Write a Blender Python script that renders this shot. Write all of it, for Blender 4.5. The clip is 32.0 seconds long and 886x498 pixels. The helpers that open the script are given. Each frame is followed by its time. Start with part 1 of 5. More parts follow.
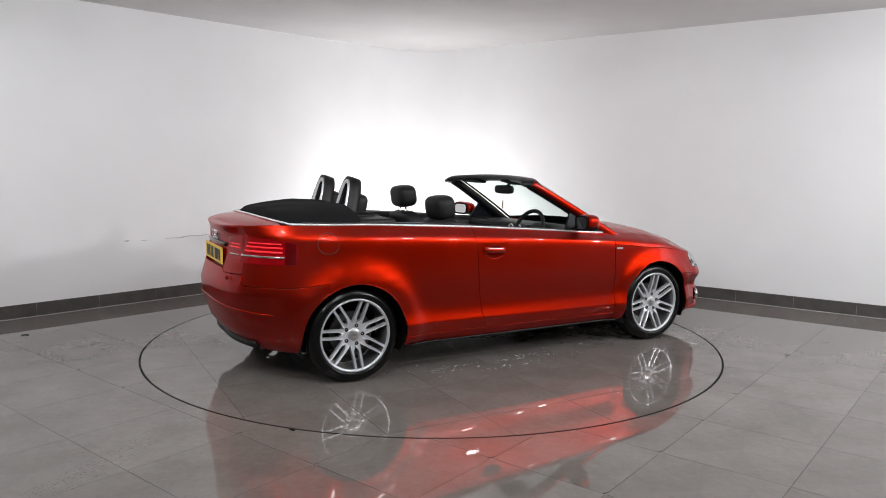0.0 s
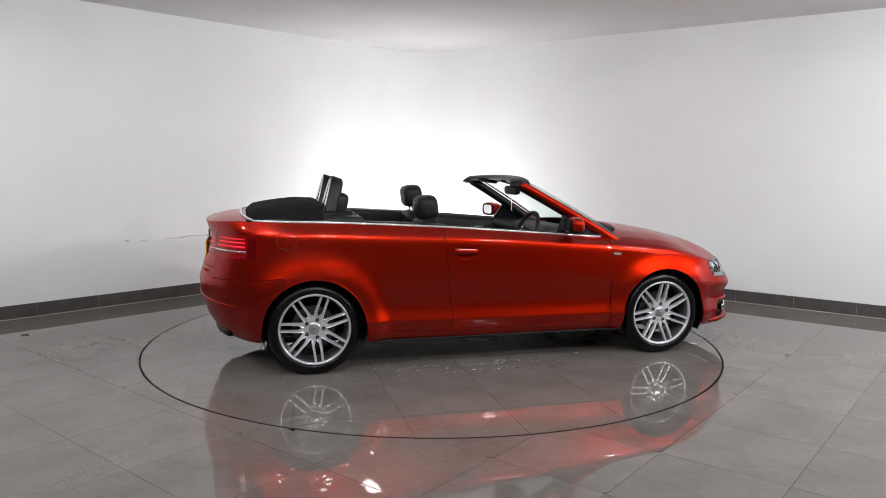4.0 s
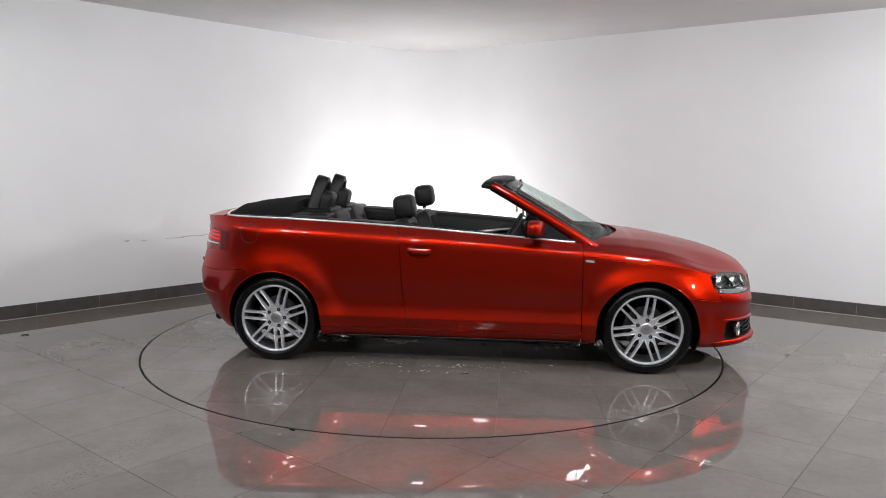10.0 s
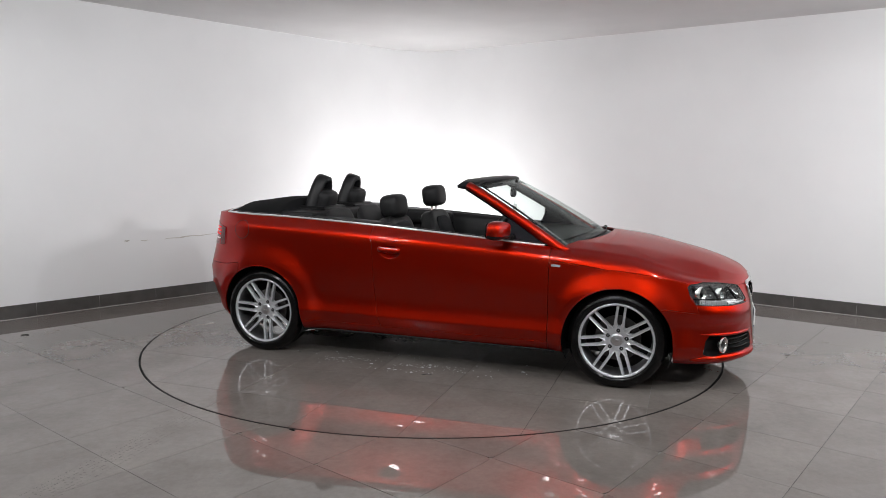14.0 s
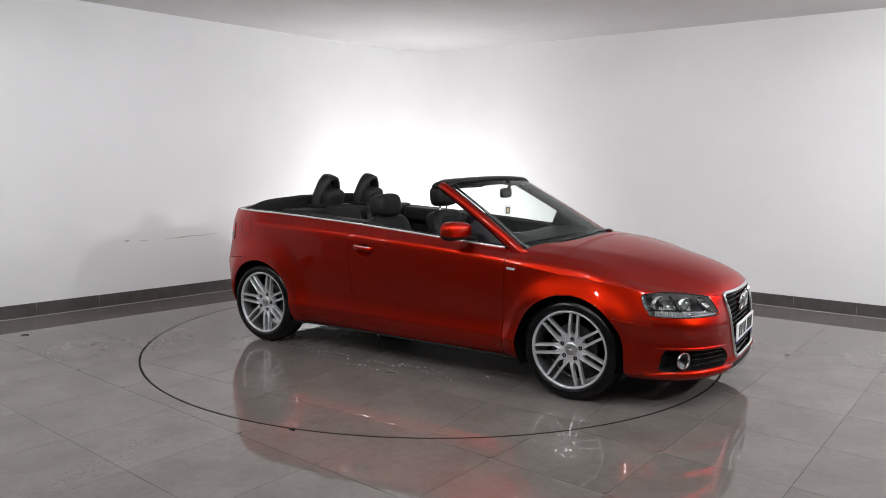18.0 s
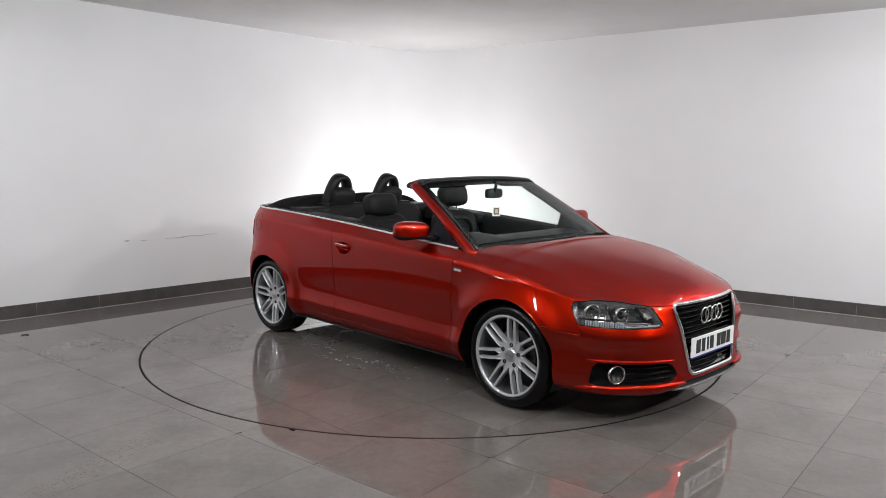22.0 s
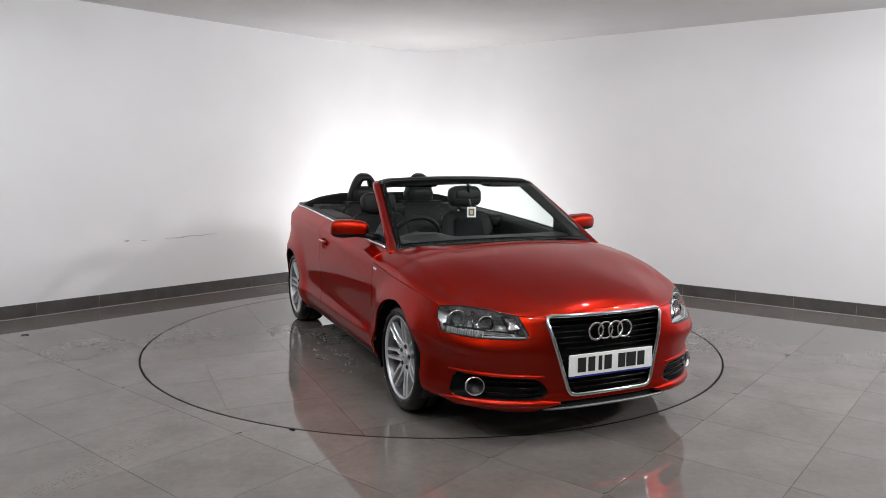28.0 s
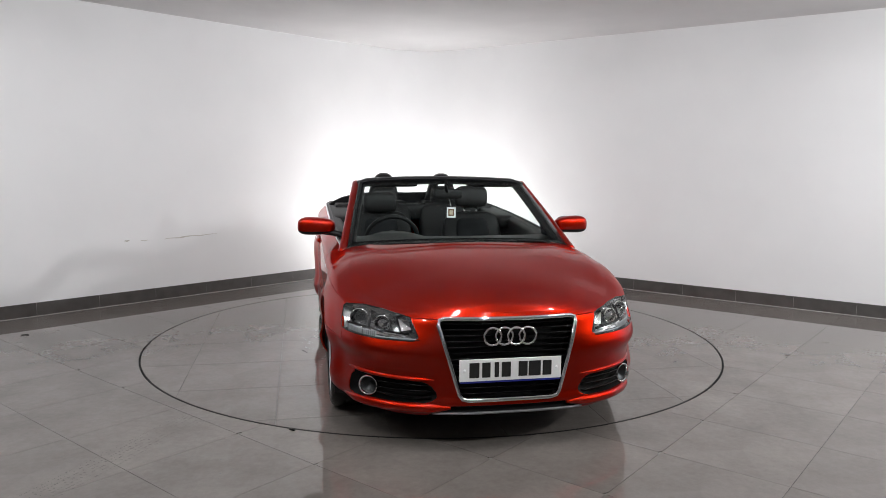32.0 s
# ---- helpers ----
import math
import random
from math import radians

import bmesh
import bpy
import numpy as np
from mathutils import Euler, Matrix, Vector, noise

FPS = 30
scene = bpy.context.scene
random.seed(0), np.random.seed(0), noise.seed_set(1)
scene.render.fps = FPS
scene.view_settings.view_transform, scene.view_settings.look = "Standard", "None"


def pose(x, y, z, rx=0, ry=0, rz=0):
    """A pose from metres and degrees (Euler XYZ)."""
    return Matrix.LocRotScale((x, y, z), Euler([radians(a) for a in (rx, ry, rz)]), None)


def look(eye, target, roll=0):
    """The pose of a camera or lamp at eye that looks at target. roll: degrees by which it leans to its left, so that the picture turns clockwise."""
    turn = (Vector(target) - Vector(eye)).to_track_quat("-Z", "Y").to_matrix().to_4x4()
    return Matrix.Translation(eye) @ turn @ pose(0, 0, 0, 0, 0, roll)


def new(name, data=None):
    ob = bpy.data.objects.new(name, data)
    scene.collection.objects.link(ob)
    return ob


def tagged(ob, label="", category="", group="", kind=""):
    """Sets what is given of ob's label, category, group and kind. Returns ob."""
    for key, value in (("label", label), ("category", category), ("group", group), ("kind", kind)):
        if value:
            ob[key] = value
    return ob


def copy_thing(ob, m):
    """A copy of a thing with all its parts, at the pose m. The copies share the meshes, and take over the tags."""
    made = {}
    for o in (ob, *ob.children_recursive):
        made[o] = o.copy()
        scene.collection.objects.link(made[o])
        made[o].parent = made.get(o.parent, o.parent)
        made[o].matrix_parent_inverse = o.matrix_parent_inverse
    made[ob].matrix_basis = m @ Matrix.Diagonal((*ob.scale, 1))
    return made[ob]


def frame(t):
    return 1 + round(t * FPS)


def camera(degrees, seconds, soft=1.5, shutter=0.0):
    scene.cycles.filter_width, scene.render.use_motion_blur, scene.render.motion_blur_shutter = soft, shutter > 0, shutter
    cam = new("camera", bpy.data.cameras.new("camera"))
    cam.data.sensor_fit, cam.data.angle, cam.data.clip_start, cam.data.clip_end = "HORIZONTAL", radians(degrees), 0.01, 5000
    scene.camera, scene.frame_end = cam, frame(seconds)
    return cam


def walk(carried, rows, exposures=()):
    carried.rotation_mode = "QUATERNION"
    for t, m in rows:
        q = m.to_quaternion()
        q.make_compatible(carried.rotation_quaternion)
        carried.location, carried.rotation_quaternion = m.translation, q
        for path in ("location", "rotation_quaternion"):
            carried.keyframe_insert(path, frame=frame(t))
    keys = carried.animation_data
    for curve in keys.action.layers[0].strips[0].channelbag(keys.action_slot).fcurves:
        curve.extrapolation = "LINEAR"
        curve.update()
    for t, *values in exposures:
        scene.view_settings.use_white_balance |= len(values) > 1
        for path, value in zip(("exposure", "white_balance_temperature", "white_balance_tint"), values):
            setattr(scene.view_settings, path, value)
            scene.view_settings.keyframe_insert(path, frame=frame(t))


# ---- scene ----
from math import cos, pi, sin

from mathutils.bvhtree import BVHTree

# ---- camera: it stands still before the turntable ----
EYE = Vector((0.0, -5.8635, 1.4256))
AIM = EYE + Vector((0.012826, 0.992735, -0.119633))
cam = camera(62.33, 32.0, soft=0.5)
walk(cam, [(0.0, look(EYE, AIM, 0.553)), (32.0, look(EYE, AIM, 0.553))])

# turn of the table, seconds and degrees
TURN = [(0, 28.04), (1, 24.62), (2, 21.19), (3, 17.75), (6, 7.37), (9, -2.98), (11, -9.77), (13, -16.47),
        (17, -29.75), (19, -36.4), (21, -43.05), (23, -49.71), (25, -56.35), (28, -66.26), (30, -72.88),
        (31, -76.24), (32, -79.64)]
CAR_X, CAR_Y = 0.2596, -0.0449        # the car's place on the table
RING = 2.219
CEIL = 2.835

# ---- world and lights ----
world = bpy.data.worlds.new("world")
scene.world = world
world.use_nodes = True
world.node_tree.nodes["Background"].inputs[0].default_value = (0.02, 0.02, 0.022, 1)
world.node_tree.nodes["Background"].inputs[1].default_value = 0.05


def lamp(name, kind, m, power, size=0.1, colour=(1, 1, 1), **more):
    data = bpy.data.lights.new(name, kind)
    data.energy, data.color = power, colour
    if kind == "AREA":
        data.shape, data.size = "DISK", size
    else:
        data.shadow_soft_size = size
    for key, value in more.items():
        if key == "spread":
            data.spread = value
        if key == "cone":
            data.spot_size = value
        if key == "blend":
            data.spot_blend = value
    ob = new(name, data)
    ob.matrix_world = m
    return ob


scene.view_settings.exposure = 0.0
# ceiling spots: (x, y); the hall's three (y < -6) are added, unseen, to brighten its walls
SPOTS = [(-3.7, -1.5), (-1.9, -2.3), (0.0, -2.7), (1.9, -2.3), (3.7, -1.5), (-3.0, -3.8), (-1.0, -4.4), (1.0, -4.4),
         (4.7, -3.6), (6.1, -1.65), (-3.4, -8.2), (0.0, -8.8), (3.4, -8.2),
         (-1.9, -2.75), (0.0, -3.15), (1.9, -2.75), (-3.7, -1.95), (3.7, -1.95)]


def spot_pose(sx, sy):
    """A ceiling head at (sx, sy), turned to the turntable (in the hall: to its back wall) and tilted 52 degrees from straight down."""
    goal = Vector((-2.6, 1.6)) if sx > 4.5 else Vector((sx * 0.75, 2.6))
    way = (goal - Vector((sx, sy))).normalized()
    eye = Vector((sx, sy, CEIL - 0.15))
    if sy < -6:
        way = Vector((0.0, -1.0))
    aim = Vector((way.x * sin(radians(52)), way.y * sin(radians(52)), -cos(radians(52))))
    return eye, aim


for sx, sy in SPOTS:
    at, aim = spot_pose(sx, sy)
    lamp("spot_light", "AREA", look(at + aim * 0.124, at + aim), 66 if sx > 4.5 else 20 if sy < -6 else 4.5 if sx < -3.5 else 8.6 if sy > -3.3 else 19, 0.175, (0.97, 0.98, 1.0))
# the floor flood behind the car that washes the corner
FLOOD = (-0.15, 2.40)
lamp("flood_light", "AREA", look((FLOOD[0], FLOOD[1] + 0.03, 0.42), (FLOOD[0] - 0.05, FLOOD[1] + 1.0, 1.1)), 17, 0.3, (1, 1, 1))
lamp("flood_light", "POINT", Matrix.Translation((FLOOD[0], FLOOD[1] + 0.13, 0.46)), 32, 0.09, (1, 1, 1))

# ---- materials ----


def material(name):
    m = bpy.data.materials.new(name)
    m.use_nodes = True
    nt = m.node_tree
    return m, nt, nt.nodes["Principled BSDF"]


def setp(bsdf, **kw):
    names = dict(col="Base Color", rough="Roughness", metal="Metallic", ior="IOR", coat="Coat Weight",
                 coatrough="Coat Roughness", trans="Transmission Weight", alpha="Alpha",
                 emit="Emission Color", power="Emission Strength", spec="Specular IOR Level", sheen="Sheen Weight")
    for k, v in kw.items():
        if k in ("col", "emit"):
            v = (*v, 1)
        bsdf.inputs[names[k]].default_value = v


def noise_node(nt, scale, detail=4.0, coords="Object"):
    tc = nt.nodes.new("ShaderNodeTexCoord")
    n = nt.nodes.new("ShaderNodeTexNoise")
    n.inputs["Scale"].default_value, n.inputs["Detail"].default_value = scale, detail
    nt.links.new(tc.outputs[coords], n.inputs["Vector"])
    return n


def ramp(nt, source, stops):
    r = nt.nodes.new("ShaderNodeValToRGB")
    e = r.color_ramp.elements
    e[0].position, e[0].color = stops[0][0], (*stops[0][1], 1)
    e[1].position, e[1].color = stops[-1][0], (*stops[-1][1], 1)
    for p, c in stops[1:-1]:
        k = e.new(p)
        k.color = (*c, 1)
    nt.links.new(source, r.inputs["Fac"])
    return r


def bump(nt, bsdf, source, strength, distance=0.002):
    b = nt.nodes.new("ShaderNodeBump")
    b.inputs["Strength"].default_value, b.inputs["Distance"].default_value = strength, distance
    nt.links.new(source, b.inputs["Height"])
    nt.links.new(b.outputs["Normal"], bsdf.inputs["Normal"])


def plain(name, col, rough=0.5, metal=0.0, vary=0.12, scale=30.0, relief=0.0, **kw):
    m, nt, b = material(name)
    setp(b, rough=rough, metal=metal, **kw)
    n = noise_node(nt, scale)
    lo, hi = [max(0, c * (1 - vary)) for c in col], [min(1, c * (1 + vary)) for c in col]
    r = ramp(nt, n.outputs["Fac"], [(0.3, lo), (0.7, hi)])
    nt.links.new(r.outputs["Color"], b.inputs["Base Color"])
    if relief:
        bump(nt, b, n.outputs["Fac"], relief)
    return m


def wall_paint(name="wall_paint"):
    m, nt, b = material(name)
    setp(b, rough=0.55)
    n = noise_node(nt, 1.3, 5)
    r = ramp(nt, n.outputs["Fac"], [(0.25, (0.77, 0.77, 0.775)), (0.75, (0.82, 0.82, 0.825))])
    nt.links.new(r.outputs["Color"], b.inputs["Base Color"])
    f = noise_node(nt, 120, 3)
    bump(nt, b, f.outputs["Fac"], 0.05, 0.001)
    return m


def tile_material(name, lo, hi, rough):
    """Polished stoneware: cloudy grey-brown, with a tone of its own in each tile."""
    m, nt, b = material(name)
    big = noise_node(nt, 2.2, 8)
    big.inputs["Roughness"].default_value = 0.65
    r = ramp(nt, big.outputs["Fac"], [(0.25, lo), (0.75, hi)])
    fine = noise_node(nt, 60, 6)
    info = nt.nodes.new("ShaderNodeObjectInfo")
    hsv = nt.nodes.new("ShaderNodeHueSaturation")
    mr = nt.nodes.new("ShaderNodeMapRange")
    mr.inputs["To Min"].default_value, mr.inputs["To Max"].default_value = 0.95, 1.05
    nt.links.new(info.outputs["Random"], mr.inputs["Value"])
    nt.links.new(mr.outputs["Result"], hsv.inputs["Value"])
    mottle = noise_node(nt, 26, 6)
    mottle.inputs["Roughness"].default_value = 0.7
    tint = ramp(nt, mottle.outputs["Fac"], [(0.32, (0.86, 0.855, 0.85)), (0.68, (1.0, 1.0, 1.0))])
    mix = nt.nodes.new("ShaderNodeMixRGB")
    mix.blend_type = "MULTIPLY"
    mix.inputs[0].default_value = 1.0
    nt.links.new(r.outputs["Color"], mix.inputs[1])
    nt.links.new(tint.outputs["Color"], mix.inputs[2])
    nt.links.new(mix.outputs["Color"], hsv.inputs["Color"])
    nt.links.new(hsv.outputs["Color"], b.inputs["Base Color"])
    rr = nt.nodes.new("ShaderNodeMapRange")
    rr.inputs["From Min"].default_value, rr.inputs["From Max"].default_value = 0.3, 0.7
    rr.inputs["To Min"].default_value, rr.inputs["To Max"].default_value = rough * 0.8, rough * 1.3
    nt.links.new(fine.outputs["Fac"], rr.inputs["Value"])
    nt.links.new(rr.outputs["Result"], b.inputs["Roughness"])
    setp(b, ior=1.46)
    return m


def paint_material():
    """Metallic red lacquer under a clear coat."""
    m, nt, b = material("red_lacquer")
    setp(b, metal=0.97, rough=0.36, coat=0.70, coatrough=0.008, ior=1.5)
    b.inputs["Specular Tint"].default_value = (0.9, 0.14, 0.04, 1)
    n = noise_node(nt, 900, 2)
    r = ramp(nt, n.outputs["Fac"], [(0.3, (0.315, 0.0060, 0.0005)), (0.7, (0.42, 0.0118, 0.0010))])
    nt.links.new(r.outputs["Color"], b.inputs["Base Color"])
    return m


def glass_material(name, col, rough=0.0, ior=1.45):
    m, nt, b = material(name)
    setp(b, col=col, rough=rough, trans=1.0, ior=ior)
    return m


def sheet_glass(name, col):
    """A thin pane: clear tinted, with its gloss by the angle."""
    m, nt, b = material(name)
    nt.nodes.remove(b)
    clear, gloss, mix = (nt.nodes.new(k) for k in ("ShaderNodeBsdfTransparent", "ShaderNodeBsdfGlossy", "ShaderNodeMixShader"))
    face, power, scale = (nt.nodes.new(k) for k in ("ShaderNodeLayerWeight", "ShaderNodeMath", "ShaderNodeMath"))
    clear.inputs["Color"].default_value = (*col, 1)
    gloss.inputs["Roughness"].default_value = 0.0
    face.inputs["Blend"].default_value = 0.5
    power.operation, scale.operation = "POWER", "MULTIPLY_ADD"
    power.inputs[1].default_value = 5.0
    scale.inputs[1].default_value, scale.inputs[2].default_value = 0.40, -0.006
    scale.use_clamp = True
    nt.links.new(face.outputs["Facing"], power.inputs[0])
    nt.links.new(power.outputs[0], scale.inputs[0])
    nt.links.new(scale.outputs[0], mix.inputs[0])
    nt.links.new(clear.outputs[0], mix.inputs[1])
    nt.links.new(gloss.outputs[0], mix.inputs[2])
    nt.links.new(mix.outputs[0], nt.nodes["Material Output"].inputs["Surface"])
    return m


def glow(name, col, power):
    m, nt, b = material(name)
    setp(b, col=col, emit=col, power=power)
    return m


WALL = wall_paint()
CEILING = plain("ceiling_paint", (0.74, 0.73, 0.735), 0.8, vary=0.03, scale=2)
DARK = plain("grey_wall_paint", (0.24, 0.24, 0.243), 0.7, scale=2)
SKIRT = plain("skirting_tile", (0.075, 0.070, 0.066), 0.38, vary=0.2, scale=9)
SEAL = plain("pale_sealant", (0.40, 0.39, 0.38), 0.6)
GROUT = plain("grout", (0.12, 0.115, 0.11), 0.9)
TILE = tile_material("floor_tile", (0.122, 0.109, 0.100), (0.202, 0.181, 0.167), 0.014)
STEEL = plain("dark_steel", (0.03, 0.03, 0.03), 0.4, 0.6)
RED = paint_material()
BLACK = plain("black_plastic", (0.004, 0.004, 0.0045), 0.45, scale=200, relief=0.1, spec=0.3)
MATT = plain("matt_black", (0.003, 0.003, 0.0032), 0.6, spec=0.12)
GLOSS = plain("gloss_black", (0.006, 0.006, 0.007), 0.12)
CLOTH = plain("black_canvas", (0.006, 0.006, 0.0065), 0.95, scale=300, relief=0.08, spec=0.15)
LEATHER = plain("black_leather", (0.010, 0.010, 0.0105), 0.5, vary=0.05, scale=20, spec=0.22)
CHROME = plain("chrome", (0.82, 0.82, 0.83), 0.08, 1.0, vary=0.02)
SATIN = plain("satin_aluminium", (0.72, 0.72, 0.73), 0.3, 1.0, vary=0.04)
BRIGHT = plain("bright_trim", (0.85, 0.85, 0.86), 0.22, 0.7, vary=0.02)
ALLOY = plain("alloy_silver", (0.64, 0.655, 0.68), 0.30, 0.62, vary=0.05, scale=60, coat=0.8)
# rim barrel: darker than the spokes, the shade behind them put into its colour
BARREL = plain("shaded_barrel", (0.22, 0.22, 0.225), 0.35, 0.8, scale=30)
RUBBER = plain("tyre_rubber", (0.0028, 0.0028, 0.0029), 0.24, scale=80, relief=0.12, spec=0.30)
DISC = plain("brake_steel", (0.09, 0.085, 0.082), 0.4, 0.9, scale=40)
SCREEN = sheet_glass("screen_glass", (0.93, 0.975, 0.96))
CLEAR = sheet_glass("lamp_glass", (0.97, 0.98, 0.98))
REDGLASS = plain("red_lens", (0.24, 0.0016, 0.004), 0.08, vary=0.25, scale=120, spec=0.4)
SMOKE = plain("dark_red_lens", (0.085, 0.001, 0.0018), 0.10, spec=0.3)
WHITE = plain("white_reflective", (0.80, 0.80, 0.79), 0.4, vary=0.02)
YELLOW = plain("yellow_reflective", (0.78, 0.50, 0.03), 0.4, vary=0.03)
LETTER = plain("plate_black", (0.01, 0.01, 0.01), 0.5)
BLUE = plain("plate_blue", (0.01, 0.02, 0.22), 0.4)
TRIM = plain("white_trim", (0.85, 0.85, 0.85), 0.5, vary=0.02)
GLOWRED = glow("lit_red", (0.75, 0.012, 0.02), 0.45)
GLOWHOT = glow("lamp_glow", (1.0, 0.98, 0.95), 12.0)

# ---- helpers for meshes ----


def part(name, bm, mat, parent=None, label="", smooth=True):
    me = bpy.data.meshes.new(name)
    if smooth:
        for f in bm.faces:
            f.smooth = True
    bm.to_mesh(me)
    bm.free()
    me.materials.append(mat)
    ob = new(name, me)
    if parent:
        ob.parent = parent
    if label:
        tagged(ob, label)
    return ob


def share(name, me, m, parent):
    ob = new(name, me)
    ob.parent = parent
    ob.matrix_basis = m
    return ob


def sharpen(bm, degrees=40):
    """Hard edges where faces meet steeply."""
    lim = radians(degrees)
    for e in bm.edges:
        if len(e.link_faces) == 2 and e.calc_face_angle(0) > lim:
            e.smooth = False
    return bm


def box(bm, x0, x1, y0, y1, z0, z1, bevel=0.0, m=None):
    r = bmesh.ops.create_cube(bm, size=1)
    vs = r["verts"]
    for v in vs:
        v.co = Vector((x0 + (v.co.x + 0.5) * (x1 - x0), y0 + (v.co.y + 0.5) * (y1 - y0), z0 + (v.co.z + 0.5) * (z1 - z0)))
        if m:
            v.co = m @ v.co
    if bevel:
        es = list({e for v in vs for e in v.link_edges})
        bmesh.ops.bevel(bm, geom=es, offset=bevel, segments=2, profile=0.6, affect="EDGES")
    return bm


def grid(bm, rows, close_u=False, close_v=False):
    """Faces over a table of points."""
    vs = [[bm.verts.new(p) for p in row] for row in rows]
    nr, nc = len(vs), len(vs[0])
    for i in range(nr - (0 if close_u else 1)):
        for j in range(nc - (0 if close_v else 1)):
            a, b, c, d = vs[i][j], vs[i][(j + 1) % nc], vs[(i + 1) % nr][(j + 1) % nc], vs[(i + 1) % nr][j]
            try:
                bm.faces.new((a, b, c, d))
            except ValueError:
                pass
    return vs


def tube(bm, points, radius, sides=8, closed=False, flat=1.0):
    """A round bar along points."""
    pts = [Vector(p) for p in points]
    rows = []
    n = len(pts)
    up = Vector((0, 0, 1))
    for i, p in enumerate(pts):
        a = pts[(i - 1) % n] if (closed or i > 0) else p
        b = pts[(i + 1) % n] if (closed or i < n - 1) else p
        t = (b - a).normalized()
        s = t.cross(up)
        if s.length < 0.05:
            s = t.cross(Vector((1, 0, 0)))
        s.normalize()
        w = s.cross(t).normalized()
        r = radius(i / max(1, n - 1)) if callable(radius) else radius
        rows.append([p + s * (r * cos(2 * pi * k / sides)) + w * (r * flat * sin(2 * pi * k / sides)) for k in range(sides)])
    vs = grid(bm, rows, close_u=closed, close_v=True)
    if not closed:
        for row in (vs[0], vs[-1]):
            try:
                bm.faces.new(row)
            except ValueError:
                pass
    return bm


def lathe(bm, profile, steps=48, axis="y", close=False):
    """Turn (along, radius) points round an axis."""
    rows = []
    for k in range(steps):
        a = 2 * pi * k / steps
        row = []
        for h, r in profile:
            p = (r * cos(a), h, r * sin(a)) if axis == "y" else (r * cos(a), r * sin(a), h) if axis == "z" else (h, r * cos(a), r * sin(a))
            row.append(Vector(p))
        rows.append(row)
    grid(bm, rows, close_u=True, close_v=close)
    bmesh.ops.remove_doubles(bm, verts=bm.verts, dist=1e-6)
    return bm


def spline(pts, n):
    """Smooth curve (Catmull-Rom) through points."""
    pts = [Vector(p) for p in pts]
    out = []
    segs = len(pts) - 1
    for k in range(n):
        f = k / (n - 1) * segs
        i = min(int(f), segs - 1)
        t = f - i
        p0, p1, p2, p3 = pts[max(i - 1, 0)], pts[i], pts[i + 1], pts[min(i + 2, segs)]
        out.append(0.5 * ((2 * p1) + (p2 - p0) * t + (2 * p0 - 5 * p1 + 4 * p2 - p3) * t * t + (3 * p1 - p0 - 3 * p2 + p3) * t ** 3))
    return out


def curve1(x, xs, ys):
    """Smooth value at x through a few knots (monotone cubic)."""
    n = len(xs)
    if x <= xs[0]:
        return ys[0]
    if x >= xs[-1]:
        return ys[-1]
    d = [(ys[i + 1] - ys[i]) / (xs[i + 1] - xs[i]) for i in range(n - 1)]
    m = [d[0]] + [0 if d[i - 1] * d[i] <= 0 else 2 * d[i - 1] * d[i] / (d[i - 1] + d[i]) for i in range(1, n - 1)] + [d[-1]]
    for i in range(n - 1):
        if x <= xs[i + 1]:
            h = xs[i + 1] - xs[i]
            t = (x - xs[i]) / h
            return ((1 + 2 * t) * (1 - t) ** 2 * ys[i] + t * (1 - t) ** 2 * h * m[i]
                    + t * t * (3 - 2 * t) * ys[i + 1] + t * t * (t - 1) * h * m[i + 1])


def flip_outward(bm):
    bmesh.ops.recalc_face_normals(bm, faces=bm.faces)
    return bm


# ---- the room ----
CORNER = Vector((-0.208, 4.138))
LEFT_DIR = Vector((-2.03, -2.09)).normalized()
RIGHT_DIR = Vector((2.01, -1.52)).normalized()


def wall_line(off=0.0, radius=0.65):
    """Plan of the white wall: left run, rounded corner, right run; off moves it into the room."""
    half = LEFT_DIR.angle(RIGHT_DIR) / 2
    inward = (LEFT_DIR + RIGHT_DIR).normalized()
    c = CORNER + inward * (radius / sin(half))
    pts = []
    a0 = math.atan2(-LEFT_DIR.x, LEFT_DIR.y)
    t0 = CORNER + LEFT_DIR * (radius / math.tan(half))
    t1 = CORNER + RIGHT_DIR * (radius / math.tan(half))
    v0, v1 = t0 - c, t1 - c
    b0, b1 = math.atan2(v0.y, v0.x), math.atan2(v1.y, v1.x)
    if b1 > b0:
        b1 -= 2 * pi
    r = radius - off
    nl = Vector((-LEFT_DIR.y, LEFT_DIR.x))
    if nl.dot(inward) < 0:
        nl = -nl
    nr = Vector((-RIGHT_DIR.y, RIGHT_DIR.x))
    if nr.dot(inward) < 0:
        nr = -nr
    pts += [CORNER + LEFT_DIR * d + nl * off for d in (8.4, 6, 4, 2.5)]
    pts += [c + Vector((cos(b0 + (b1 - b0) * k / 24), sin(b0 + (b1 - b0) * k / 24))) * r for k in range(25)]
    pts += [CORNER + RIGHT_DIR * d + nr * off for d in (2.5, 4, 6, 8.4)]
    return pts


def ribbon(line_in, line_out, z0, z1):
    bm = bmesh.new()
    rows = []
    for p, q in zip(line_in, line_out):
        rows.append([Vector((p.x, p.y, z0)), Vector((p.x, p.y, z1)), Vector((q.x, q.y, z1)), Vector((q.x, q.y, z0))])
    vs = grid(bm, rows, close_v=True)
    bm.faces.new(vs[0])
    bm.faces.new(vs[-1])
    flip_outward(bm)
    return sharpen(bm, 50)


